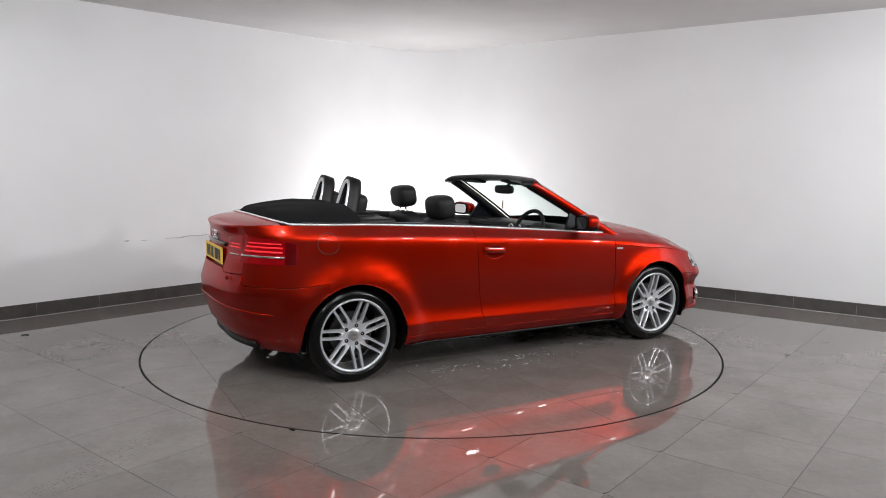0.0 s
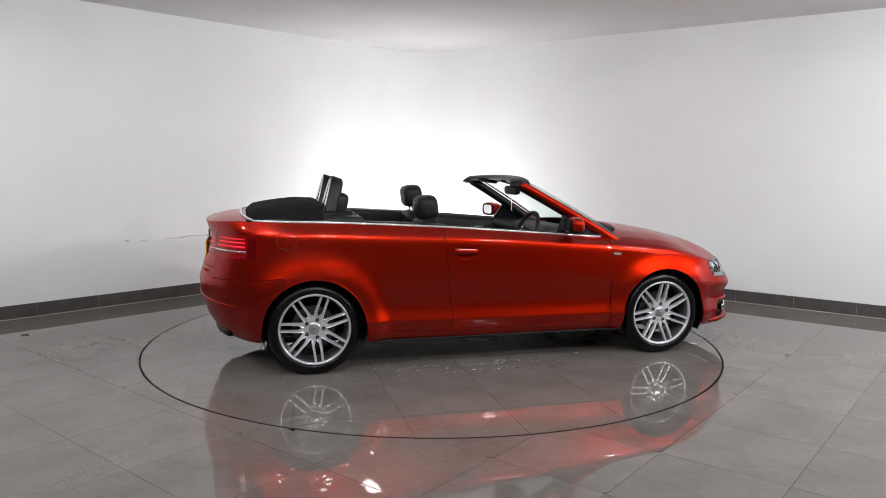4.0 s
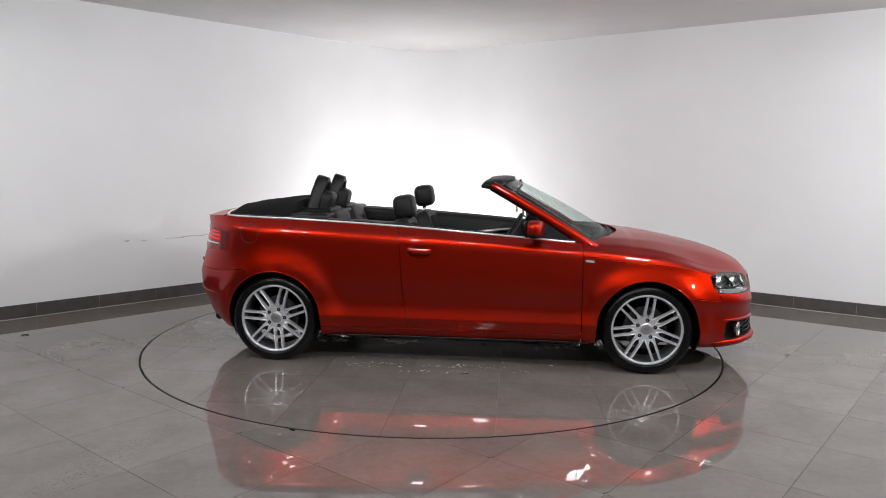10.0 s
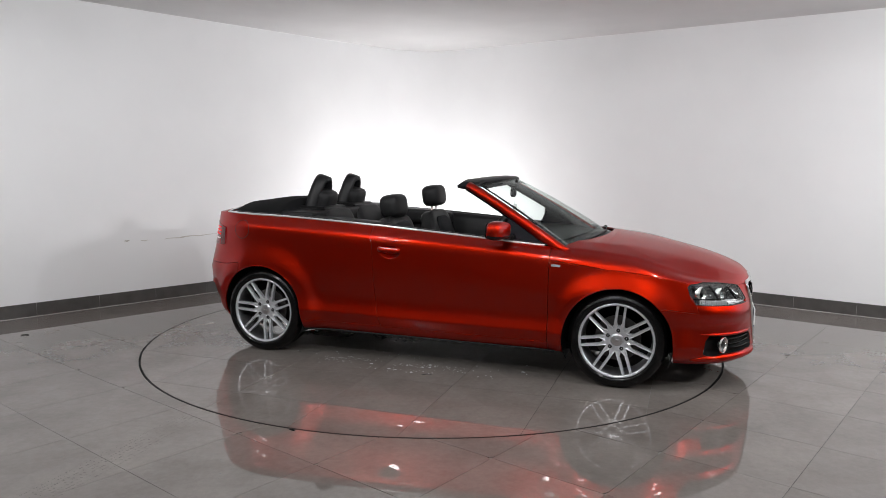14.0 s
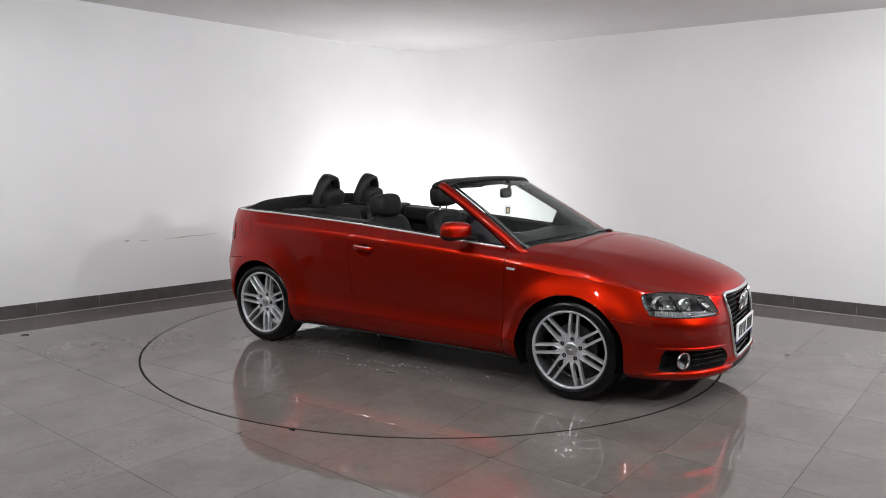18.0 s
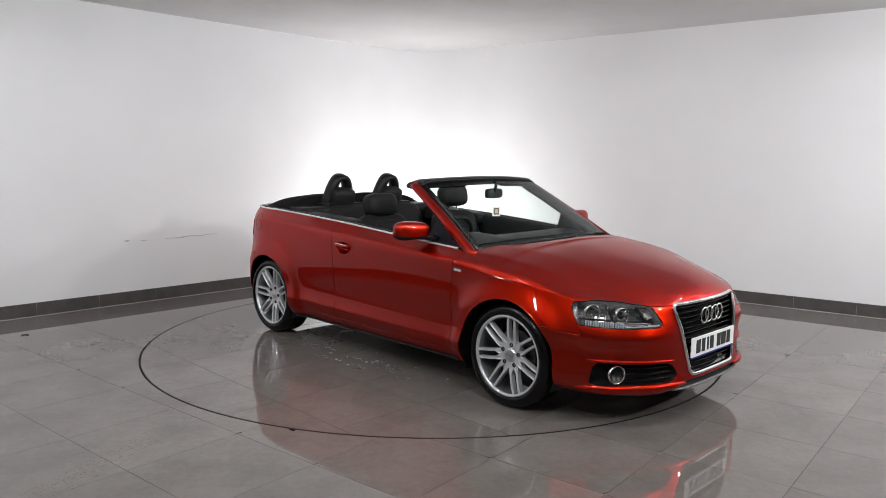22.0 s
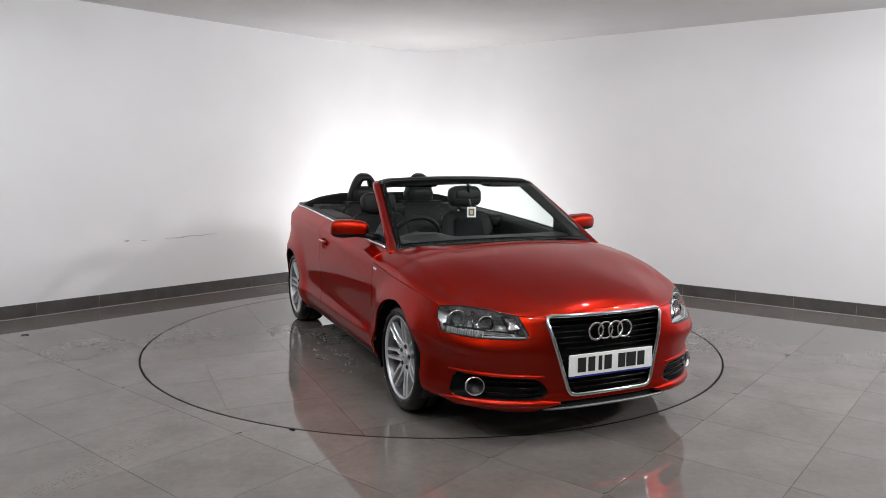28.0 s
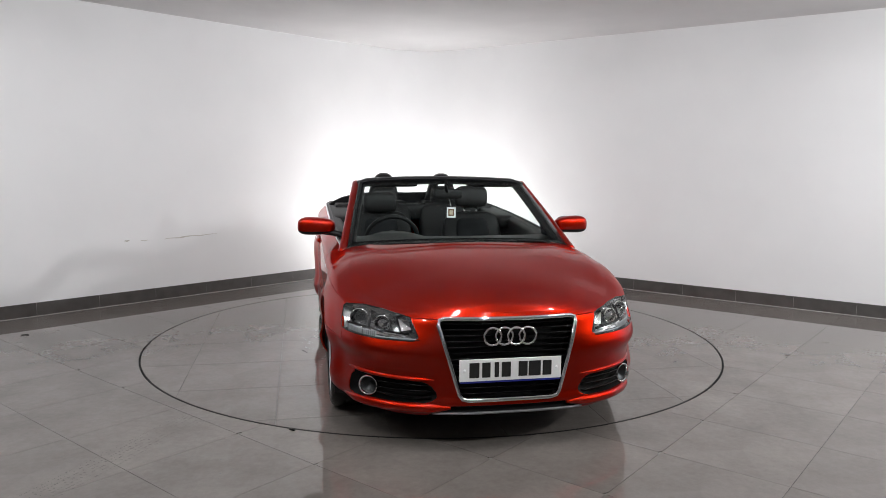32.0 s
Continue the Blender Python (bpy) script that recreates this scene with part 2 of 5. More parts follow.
tagged(part("wall_north", ribbon(wall_line(0), wall_line(-0.15), 0.0, CEIL + 0.1), WALL),
       "white painted curved studio wall with faint scuffs", "wall", kind="structure")
tagged(part("trim", ribbon(wall_line(0.006), wall_line(0.001), CEIL - 0.008, CEIL - 0.001), TRIM),
       "thin white bead where wall meets ceiling", "trim", kind="structure")

# the dim hall behind the camera
ends = wall_line(0)
xl, xr_, yl, yr = ends[0].x, ends[-1].x, ends[0].y, ends[-1].y
for name, a in (("wall_west", (xl - 0.2, xl, -11, yl)), ("wall_east", (xr_, xr_ + 0.2, -11, yr)), ("wall_south", (xl - 0.2, xr_ + 0.2, -11.2, -11))):
    tagged(part(name, box(bmesh.new(), a[0], a[1], a[2], a[3], 0, CEIL + 0.1), DARK, smooth=False),
           "grey painted wall of the hall", "wall", kind="structure")
tagged(part("ceiling", box(bmesh.new(), -9, 9, -11.2, 5, CEIL, CEIL + 0.12), CEILING, smooth=False),
       "plain light grey painted ceiling", "ceiling", kind="structure")

# ---- floor of square tiles, and the turntable let into it ----
GRID_TURN, GRID_A, GRID_B, TS = radians(50.38), 0.0, -0.08, 0.6
tagged(part("floor", box(bmesh.new(), -9, 9, -11.2, 5, -0.15, -0.005), GROUT, smooth=False),
       "grey grout bed of the tiled floor", "floor", kind="structure")
FLOOR = bpy.data.objects["floor"]


def slab(bm, pts, z0, z1):
    """An upright slab over a plan outline."""
    top = [bm.verts.new((p[0], p[1], z1)) for p in pts]
    low = [bm.verts.new((p[0], p[1], z0)) for p in pts]
    n = len(pts)
    bm.faces.new(top)
    for i in range(n):
        bm.faces.new((low[i], low[(i + 1) % n], top[(i + 1) % n], top[i]))
    return bm


def outside_circle(sq, radius):
    """Pieces of a square's outline outside a circle about the origin, closed by the arc."""
    ring = []
    for k in range(4):
        a, b = Vector(sq[k]), Vector(sq[(k + 1) % 4])
        ring += [a.lerp(b, j / 40) for j in range(40)]
    out = [p.length > radius for p in ring]
    if all(out):
        return [sq]
    if not any(out):
        return []
    n, runs = len(ring), []
    start = next(i for i in range(n) if out[i] and not out[i - 1])
    run = []
    for k in range(n):
        i = (start + k) % n
        if out[i]:
            run.append(ring[i])
        elif run:
            runs.append(run)
            run = []
    if run:
        runs.append(run)
    made = []
    for run in runs:
        a1, a0 = math.atan2(run[-1].y, run[-1].x), math.atan2(run[0].y, run[0].x)
        d = (a0 - a1 + pi) % (2 * pi) - pi
        m = max(2, int(abs(d) / 0.02))
        arc = [Vector((cos(a1 + d * k / m), sin(a1 + d * k / m))) * radius for k in range(m + 1)]
        made.append([tuple(p) for p in run[::3] + [run[-1]] + arc])
    return made


def lay_floor():
    ca, sa = cos(GRID_TURN), sin(GRID_TURN)
    h = TS / 2 - 0.0012
    whole = slab(bmesh.new(), [(-h, -h), (h, -h), (h, h), (-h, h)], -0.008, 0.0)
    me = bpy.data.meshes.new("tile")
    whole.to_mesh(me)
    whole.free()
    me.materials.append(TILE)
    rest = bmesh.new()
    lim = wall_line(-0.1)
    pl, pr = lim[0], lim[-1]
    nl, nr = Vector((LEFT_DIR.y, -LEFT_DIR.x)), Vector((-RIGHT_DIR.y, RIGHT_DIR.x))
    mid = Vector((0, 0))
    for i in range(-20, 21):
        for j in range(-20, 21):
            a, b = GRID_A + (i + 0.5) * TS, GRID_B + (j + 0.5) * TS
            # a runs across the first set of joints, b across the second
            c = Vector((-sa * a - ca * b, ca * a - sa * b))
            if c.y < -10.8 or abs(c.x) > 8.3:
                continue
            if (c - pl).dot(nl) * (mid - pl).dot(nl) < 0 and abs((c - pl).dot(nl)) > 0.35:
                continue
            if (c - pr).dot(nr) * (mid - pr).dot(nr) < 0 and abs((c - pr).dot(nr)) > 0.35:
                continue
            if c.length < RING - 0.6:
                continue
            near = c.y > -3.7 and abs(c.x) < 4.4
            if c.length > RING + 0.6 and near:
                share("tile", me, Matrix.Translation((c.x, c.y, 0)) @ Matrix.Rotation(GRID_TURN, 4, "Z"), FLOOR)
                continue
            sq = [(c.x + ca * u - sa * v, c.y + sa * u + ca * v) for u, v in ((-h, -h), (h, -h), (h, h), (-h, h))]
            if not near:
                slab(rest, sq, -0.008, 0.0)
                continue
            for piece in outside_circle(sq, RING + 0.007):
                if len(piece) > 3:
                    part("tile", slab(bmesh.new(), piece, -0.008, 0.0), TILE, FLOOR, smooth=False)
    ob = part("far_tiles", rest, TILE, FLOOR, smooth=False)
    tagged(ob, kind="stuff")


def clip_circle(sq, radius, n=180):
    """A square cut down to a circle about the origin."""
    poly = [Vector(p) for p in sq]
    for k in range(n):
        a = 2 * pi * k / n
        nrm = Vector((cos(a), sin(a)))
        out = []
        for i in range(len(poly)):
            p, q = poly[i], poly[(i + 1) % len(poly)]
            dp, dq = p.dot(nrm) - radius, q.dot(nrm) - radius
            if dp <= 0:
                out.append(p)
            if dp * dq < 0:
                out.append(p.lerp(q, dp / (dp - dq)))
        poly = out
        if len(poly) < 3:
            return []
    return [tuple(p) for p in poly]


def build_turntable():
    table = tagged(new("turntable"), "round turntable tiled like the floor, with a thin dark metal rim", "turntable")
    part("base_plate", lathe(bmesh.new(), [(-0.1, 0.001), (-0.1, RING - 0.02), (-0.0055, RING - 0.02), (-0.0055, 0.001)], 96, "z", True), GROUT, table, smooth=False)
    part("rim", lathe(bmesh.new(), [(-0.02, RING - 0.007), (0.0002, RING - 0.006), (0.0002, RING + 0.0048), (-0.02, RING + 0.006)], 160, "z", True), MATT, table, "dark metal rim", smooth=False)
    h = TS / 2 - 0.0012
    me = bpy.data.meshes.new("tile")
    bm = slab(bmesh.new(), [(-h, -h), (h, -h), (h, h), (-h, h)], -0.008, 0.0)
    bm.to_mesh(me)
    bm.free()
    me.materials.append(TILE)
    for i in range(-5, 5):
        for j in range(-4, 4):
            cx, cy = (i + 0.5) * TS - 0.03, (j + 0.5) * TS
            sq = [(cx - h, cy - h), (cx + h, cy - h), (cx + h, cy + h), (cx - h, cy + h)]
            if all(math.hypot(*p) < RING - 0.012 for p in sq):
                share("tile", me, Matrix.Translation((cx, cy, 0)), table)
            else:
                piece = clip_circle(sq, RING - 0.0082)
                if piece:
                    part("tile", slab(bmesh.new(), piece, -0.008, 0.0), TILE, table, smooth=False)
    return table


def lay_skirting():
    """Dark stoneware skirting, tile by tile, along the foot of the white wall."""
    base = tagged(new("baseboard"), "dark grey stoneware skirting tiles along the white wall", "baseboard", kind="structure")
    inn, outl = wall_line(0.012), wall_line(0.0)
    acc = [0.0]
    for p, q in zip(outl, outl[1:]):
        acc.append(acc[-1] + (q - p).length)

    def at(line, d):
        for k in range(len(acc) - 1):
            if d <= acc[k + 1] or k == len(acc) - 2:
                return line[k].lerp(line[k + 1], (d - acc[k]) / (acc[k + 1] - acc[k]))
    zero = 8.4 - (Vector((-3.576, 0.67)) - CORNER).length
    step, d = 0.552, zero - 6 * 0.552
    while d < acc[-1] - step:
        if d > 0:
            ds = [d + 0.0012 + (step - 0.0024) * k / 4 for k in range(5)]
            part("tile", ribbon([at(inn, x) for x in ds], [at(outl, x) for x in ds], 0.0, 0.122), SKIRT, base, smooth=False)
        d += step
    part("grout", ribbon(wall_line(0.010), wall_line(0.002), 0.0, 0.1205), SEAL, base, smooth=False)
    part("sealant", ribbon(wall_line(0.019), wall_line(0.0125), 0.0, 0.004), SEAL, base, "thin pale sealant line", smooth=False)


# ---- the car's shell, from its character lines; x forward, y to its left, z up ----
XA, XB = -1.25, 1.2


class Line:
    """One character line of the body: half width along the middle, noses at both ends, height."""

    def __init__(self, w, front, nf, rear, nr, z):
        self.w, self.front, self.nf, self.rear, self.nr, self.z = w, front, nf, rear, nr, z

    def at(self, c):
        z = curve1(c, [k for k, _ in self.z], [v for _, v in self.z])
        wid = curve1(max(XA, min(XB, c)), [k for k, _ in self.w], [v for _, v in self.w])
        if c > XB:
            t = min(1.0, c - XB) * pi / 2
            return Vector((XB + (self.front - XB) * sin(t) ** (2 / self.nf), -wid * max(0.0, cos(t)) ** (2 / self.nf), z))
        if c < XA:
            t = min(1.0, XA - c) * pi / 2
            return Vector((XA + (self.rear - XA) * sin(t) ** (2 / self.nr), -wid * max(0.0, cos(t)) ** (2 / self.nr), z))
        return Vector((c, -wid, z))


LINES = [
    Line([(-1.25, 0.79), (0, 0.80), (1.2, 0.80)], 2.085, 2.9, -1.90, 2.3, [(-2.25, 0.24), (-1.7, 0.195), (-1.2, 0.195), (1.2, 0.195), (1.5, 0.175), (1.9, 0.165), (2.2, 0.185)]),
    Line([(-1.25, 0.845), (0, 0.845), (1.2, 0.852)], 2.135, 2.9, -1.985, 2.3, [(-2.25, 0.32), (-1.7, 0.28), (-1.2, 0.27), (1.2, 0.262), (1.5, 0.225), (2.2, 0.225)]),
    Line([(-1.25, 0.862), (0, 0.874), (1.2, 0.866)], 2.125, 3.0, -2.020, 2.35, [(-2.25, 0.41), (-1.7, 0.37), (-1.2, 0.35), (0, 0.335), (1.2, 0.325), (1.5, 0.29), (2.2, 0.275)]),
    Line([(-1.25, 0.846), (0, 0.854), (1.2, 0.849)], 2.117, 3.0, -2.045, 2.55, [(-2.25, 0.50), (-1.7, 0.46), (-1.2, 0.45), (1.2, 0.43), (1.5, 0.42), (2.2, 0.40)]),
    Line([(-1.25, 0.852), (0, 0.861), (1.2, 0.863)], 2.102, 3.5, -2.050, 2.6, [(-2.25, 0.590), (-1.6, 0.585), (-1.2, 0.62), (0, 0.61), (1.2, 0.56), (1.5, 0.510), (1.9, 0.497), (2.2, 0.497)]),
    Line([(-1.25, 0.850), (0, 0.858), (1.2, 0.850)], 2.098, 2.75, -1.970, 2.45, [(-2.25, 0.86), (-1.6, 0.895), (-1.25, 0.905), (-0.475, 0.874), (0.835, 0.798), (1.2, 0.757), (1.4, 0.715), (1.6, 0.66), (1.9, 0.605), (2.2, 0.59)]),
    Line([(-1.25, 0.838), (0, 0.845), (0.8, 0.837), (1.2, 0.824)], 2.093, 2.55, -1.975, 2.45, [(-2.25, 0.925), (-1.6, 0.95), (-1.25, 0.942), (-0.475, 0.912), (0.835, 0.834), (1.2, 0.803), (1.3, 0.778), (1.4, 0.742), (1.6, 0.688), (1.9, 0.655), (2.2, 0.648)]),
    Line([(-1.25, 0.775), (0, 0.783), (0.8, 0.757), (1.2, 0.732)], 2.078, 2.5, -1.998, 2.45, [(-2.25, 0.988), (-1.9, 1.004), (-1.6, 1.018), (-1.25, 1.010), (-0.875, 0.994), (-0.403, 0.969), (0.027, 0.939), (0.415, 0.909), (0.79, 0.880), (1.1, 0.866), (1.2, 0.854), (1.3, 0.825), (1.4, 0.780), (1.52, 0.726), (1.75, 0.692), (1.96, 0.684), (2.2, 0.682)]),
]
AXLE, HUB_Z, ARCH = 1.289, 0.303, 0.342
SUB = 5


def columns():
    cs = [-2.25 + 0.025 * k for k in range(40)]
    cs += [XA + 0.02 * k for k in range(int((XB - XA) / 0.02 + 0.5))]
    cs += [XB + 0.02 * k for k in range(51)]
    return [round(c, 4) for c in cs]


COLS = columns()


def joined(p, breaks):
    """A line through all points, smooth but for the breaks."""
    out = []
    for a, b in zip(breaks, breaks[1:]):
        k = spline(p[a:b + 1], (b - a) * SUB + 1)
        out += k if not out else k[1:]
    return out


def section(c):
    """Points up the side at one station, creased at the sill line and the waist line, and on the bumpers at their ledge."""
    p = [ln.at(c) for ln in LINES]
    soft, hard = joined(p, (0, 2, 5, 7)), joined(p, (0, 2, 4, 5, 7))
    mix = max(0.0, min(0.25, (c - 1.38) / 0.3)) if c > 0 else max(0.0, min(1.0, (-1.38 - c) / 0.15))
    out = [a.lerp(b, mix) for a, b in zip(soft, hard)]
    n = len(out) - 1
    for k, q in enumerate(out):
        v = k / n
        if q.z < 0.87:
            for ax, rise, reach, fade in ((-AXLE, 0.035, 0.110, 0.022), (AXLE, 0.031, 0.078, 0.019)):
                d = math.hypot(q.x - ax, q.z - HUB_Z)
                if q.z > 0.2 and abs(q.y) > 0.6:
                    q.y -= min(1.0, (0.87 - q.z) / 0.10, max(0.0, (5 * SUB - k) / (0.8 * SUB))) * rise / (1 + math.exp((d - ARCH - reach) / fade))
        g = math.exp(-((c + 0.42) / 0.25) ** 2)
        q.x += 0.10 * g * max(0.0, (0.8 - v) / 0.8)
    return out


SECT = [section(c) for c in COLS]
NR = len(SECT[0])


def centre_z(x):
    """Height of the bonnet and the rear deck on the centre line."""
    if x > 0:
        return curve1(x, [0.8, 1.12, 1.3, 1.628, 1.85, 1.97, 2.04, 2.085], [0.96, 0.934, 0.916, 0.858, 0.802, 0.757, 0.722, 0.680])
    return curve1(x, [-1.955, -1.93, -1.88, -1.8, -1.6], [0.985, 1.012, 1.030, 1.040, 1.046])


def ridge_share(e):
    """Where the bonnet's ridge crosses, as a share of the way out from the centre line."""
    return min(0.84, (0.355 + 0.23 * max(0.0, 2.04 - e.x)) / max(0.05, -e.y))


def row_shares(c, n):
    """Shares of the half width for the points of one row, one of them on the ridge."""
    if c < 0:
        return [1 - k / n for k in range(n + 1)]
    y, m = ridge_share(LINES[-1].at(c)), n // 3
    return [1 - (1 - y) * k / m for k in range(m)] + [y * (1 - k / (n - m)) for k in range(n - m + 1)]


def top_row(c, n):
    """Points across the bonnet or the deck from the edge to the centre line."""
    e = LINES[-1].at(c)
    zc = max(centre_z(e.x), e.z)
    row = []
    for f in row_shares(c, n):
        z = e.z + (zc - e.z) * (1 - f ** (2.1 if c > 0 else 2.4))
        if c > 0:
            z += 0.0075 * math.exp(-abs(f - ridge_share(e)) / 0.08) * min(1, max(0, (2.06 - e.x) / 0.3)) * min(1, (1 - f) * 6)
        row.append(Vector((e.x, e.y * f, z)))
    return row


def mirrored(bm):
    """Adds the other half."""
    geo = bmesh.ops.duplicate(bm, geom=list(bm.verts) + list(bm.edges) + list(bm.faces))["geom"]
    fs = [g for g in geo if isinstance(g, bmesh.types.BMFace)]
    for g in geo:
        if isinstance(g, bmesh.types.BMVert):
            g.co.y = -g.co.y
    bmesh.ops.reverse_faces(bm, faces=fs)
    bmesh.ops.remove_doubles(bm, verts=bm.verts, dist=5e-4)
    return bm


def flip_y(bm):
    for v in bm.verts:
        v.co.y = -v.co.y
    bmesh.ops.reverse_faces(bm, faces=bm.faces)
    return bm


def inside(poly, a, b):
    hit = False
    n = len(poly)
    for i in range(n):
        (x0, y0), (x1, y1) = poly[i], poly[(i + 1) % n]
        if (y0 > b) != (y1 > b) and a < (x1 - x0) * (b - y0) / (y1 - y0) + x0:
            hit = not hit
    return hit


def cut(bm, flat, test):
    """Cuts an opening with a clean edge: flat() gives a point's 2D place or None, test() tells what lies inside."""
    state = {}
    for v in bm.verts:
        q = flat(v.co)
        state[v] = q is not None and test(*q)
    done = set()
    for e in list(bm.edges):
        a, b = e.verts
        if a in done or b in done or state[a] == state[b]:
            continue
        pa, pb = flat(a.co), flat(b.co)
        if pa is None or pb is None:
            continue
        lo, hi = (a.co.copy(), b.co.copy()) if state[a] else (b.co.copy(), a.co.copy())
        start = lo.copy()
        for _ in range(14):
            m = (lo + hi) / 2
            q = flat(m)
            if q is not None and test(*q):
                lo = m
            else:
                hi = m
        near = a if (lo - a.co).length < (lo - b.co).length else b
        near.co = lo
        done.add(near)
    for f in list(bm.faces):
        vs = list(f.verts)
        if any(state[v] and v not in done for v in vs) and any(not state[v] and v not in done for v in vs):
            on = [v for v in vs if v in done]
            if len(on) == 2:
                bmesh.utils.face_split(f, on[0], on[1])
    dead = [f for f in bm.faces if all(state[v] or v in done for v in f.verts) and any(state[v] and v not in done for v in f.verts)]
    extra = []
    for f in bm.faces:
        if f not in dead and all(v in done for v in f.verts):
            q = flat(f.calc_center_median())
            if q is not None and test(*q):
                extra.append(f)
    bmesh.ops.delete(bm, geom=list(set(dead + extra)), context="FACES")
    return bm


# openings in the front, as seen along an angle about the nose and by height
def nose_flat(co):
    return (math.degrees(math.atan2(-co.y, co.x - 1.2)), co.z) if co.x > 1.35 and co.y <= 0.02 else None


def front_flat(co):
    return (-co.y, co.z) if co.x > 1.8 else None


GRILLE = [(-0.1, 0.657), (0.325, 0.657), (0.347, 0.649), (0.354, 0.628), (0.256, 0.287), (0.240, 0.267), (0.21, 0.261), (-0.1, 0.261)]
LAMP = [(57.8, 0.668), (56.6, 0.683), (50, 0.690), (42, 0.682), (34, 0.665), (31.2, 0.655), (29.4, 0.61), (27.4, 0.554), (29.5, 0.549), (42, 0.552), (52, 0.559), (55.6, 0.566), (57.0, 0.60)]
CUP = [(-0.256 + 0.074 * cos(k * pi / 12), 0.795 + 0.041 * sin(k * pi / 12)) for k in range(24)]
VENT = [(50.6, 0.350), (48.8, 0.366), (36, 0.360), (26, 0.348), (24, 0.335), (21.8, 0.288), (22.6, 0.262), (26, 0.246), (40, 0.238), (50.5, 0.238), (51.8, 0.254)]


def panel_of(c, j):
    """Which panel a patch of the shell belongs to (c: station, j: row)."""
    r = j / SUB
    if c > 0.845:
        if c < 1.2 and r < 1:
            return "front_wing"
        if r >= 6 or (r >= 5 and c < 1.74):
            return "bonnet"
        if (r < 4 and c > 1.2) or c > 1.5:
            return "front_bumper"
        return "front_wing"
    if c > -0.42:
        return "sill" if r < 1 else "door"
    if c < -1.9 and r >= 4.4:
        return "boot_lid"
    if c < -1.385 and r < (4.4 if c < -1.9 else 4.2):
        return "rear_bumper"
    if r < 1:
        return "sill"
    return "rear_quarter"


def shell_half():
    """The whole side of the shell as one sheet, with the arches and openings cut, and its patches by panel."""
    bm = bmesh.new()
    lay = bm.faces.layers.int.new("panel")
    names = ["front_wing", "front_bumper", "sill", "door", "boot_lid", "rear_bumper", "rear_quarter", "bonnet", "deck"]
    vs = [[bm.verts.new(p) for p in col] for col in SECT]
    for i in range(len(COLS) - 1):
        for j in range(NR - 1):
            f = bm.faces.new((vs[i][j], vs[i + 1][j], vs[i + 1][j + 1], vs[i][j + 1]))
            f[lay] = names.index(panel_of((COLS[i] + COLS[i + 1]) / 2, j))
    bmesh.ops.remove_doubles(bm, verts=[v for v in bm.verts if abs(v.co.y) < 1e-4], dist=1e-5)
    near = [e for e in bm.edges if all(-0.37 < v.co.x < -0.14 and 0.71 < v.co.z < 0.875 and v.co.y < -0.6 for v in e.verts)]
    bmesh.ops.subdivide_edges(bm, edges=near, cuts=3, use_grid_fill=True)
    for ax in (-AXLE, AXLE):
        cut(bm, lambda co: (co.x - ax, co.z - HUB_Z) if co.y < -0.3 else None,
            lambda a, b: math.hypot(a, b) < ARCH or (b < 0 and abs(a) < ARCH))
    cut(bm, front_flat, lambda a, b: inside(GRILLE, a, b))
    cut(bm, nose_flat, lambda a, b: inside(LAMP, a, b))
    cut(bm, nose_flat, lambda a, b: inside(VENT, a, b))
    cut(bm, front_flat, lambda a, b: abs(a) < 0.42 and b < 0.232 - 0.9 * max(0.0, abs(a) - 0.33))
    cut(bm, lambda co: (co.x, co.z) if co.y < -0.6 else None, lambda a, b: inside(CUP, a, b))
    cut(bm, lambda co: (-co.y, co.z) if co.x < -1.7 else None, lambda a, b: a < 0.285 and 0.723 < b < 0.863)
    return bm, lay, names


def gap_edges(bm, gap=0.0014, depth=0.012, round_=0.0026, keep=lambda co: False):
    """Draws a panel's edges in for the shut line, and rolls them inwards over a small radius."""
    bm.normal_update()
    edges = [e for e in bm.edges if len(e.link_faces) == 1 and not (keep(e.verts[0].co) and keep(e.verts[1].co))]
    verts = {v for e in edges for v in e.verts}
    way, nor = {}, {v: v.normal.copy() for v in verts}
    for v in verts:
        mid = sum((f.calc_center_median() for f in v.link_faces), Vector()) / len(v.link_faces)
        d = mid - v.co
        d -= v.normal * d.dot(v.normal)
        way[v] = d.normalized() if d.length > 1e-6 else Vector()
    base = {v: v.co.copy() for v in verts}
    for v in verts:
        v.co = base[v] + way[v] * (gap + round_)
    rings = [{v: v for v in verts}]
    for along, down in ((0.42, 0.16), (0.10, 0.55), (0.0, 1.1)):
        rings.append({v: bm.verts.new(base[v] + way[v] * (gap + round_ * along) - nor[v] * (round_ * down)) for v in verts})
    rings.append({v: bm.verts.new(base[v] + way[v] * gap - nor[v] * depth) for v in verts})
    for e in edges:
        a, b = e.verts
        for lp in e.link_faces[0].loops:
            if lp.edge == e:
                a, b = lp.vert, lp.link_loop_next.vert
        for near, far in zip(rings, rings[1:]):
            bm.faces.new((near[b], near[a], far[a], far[b])).smooth = True
        e.smooth = False
    return bm


def sub_mesh(src, lay, index):
    bm = src.copy()
    l2 = bm.faces.layers.int["panel"]
    bmesh.ops.delete(bm, geom=[f for f in bm.faces if f[l2] != index], context="FACES")
    return bm


def on_axis(co):
    return abs(co.y) < 2e-3


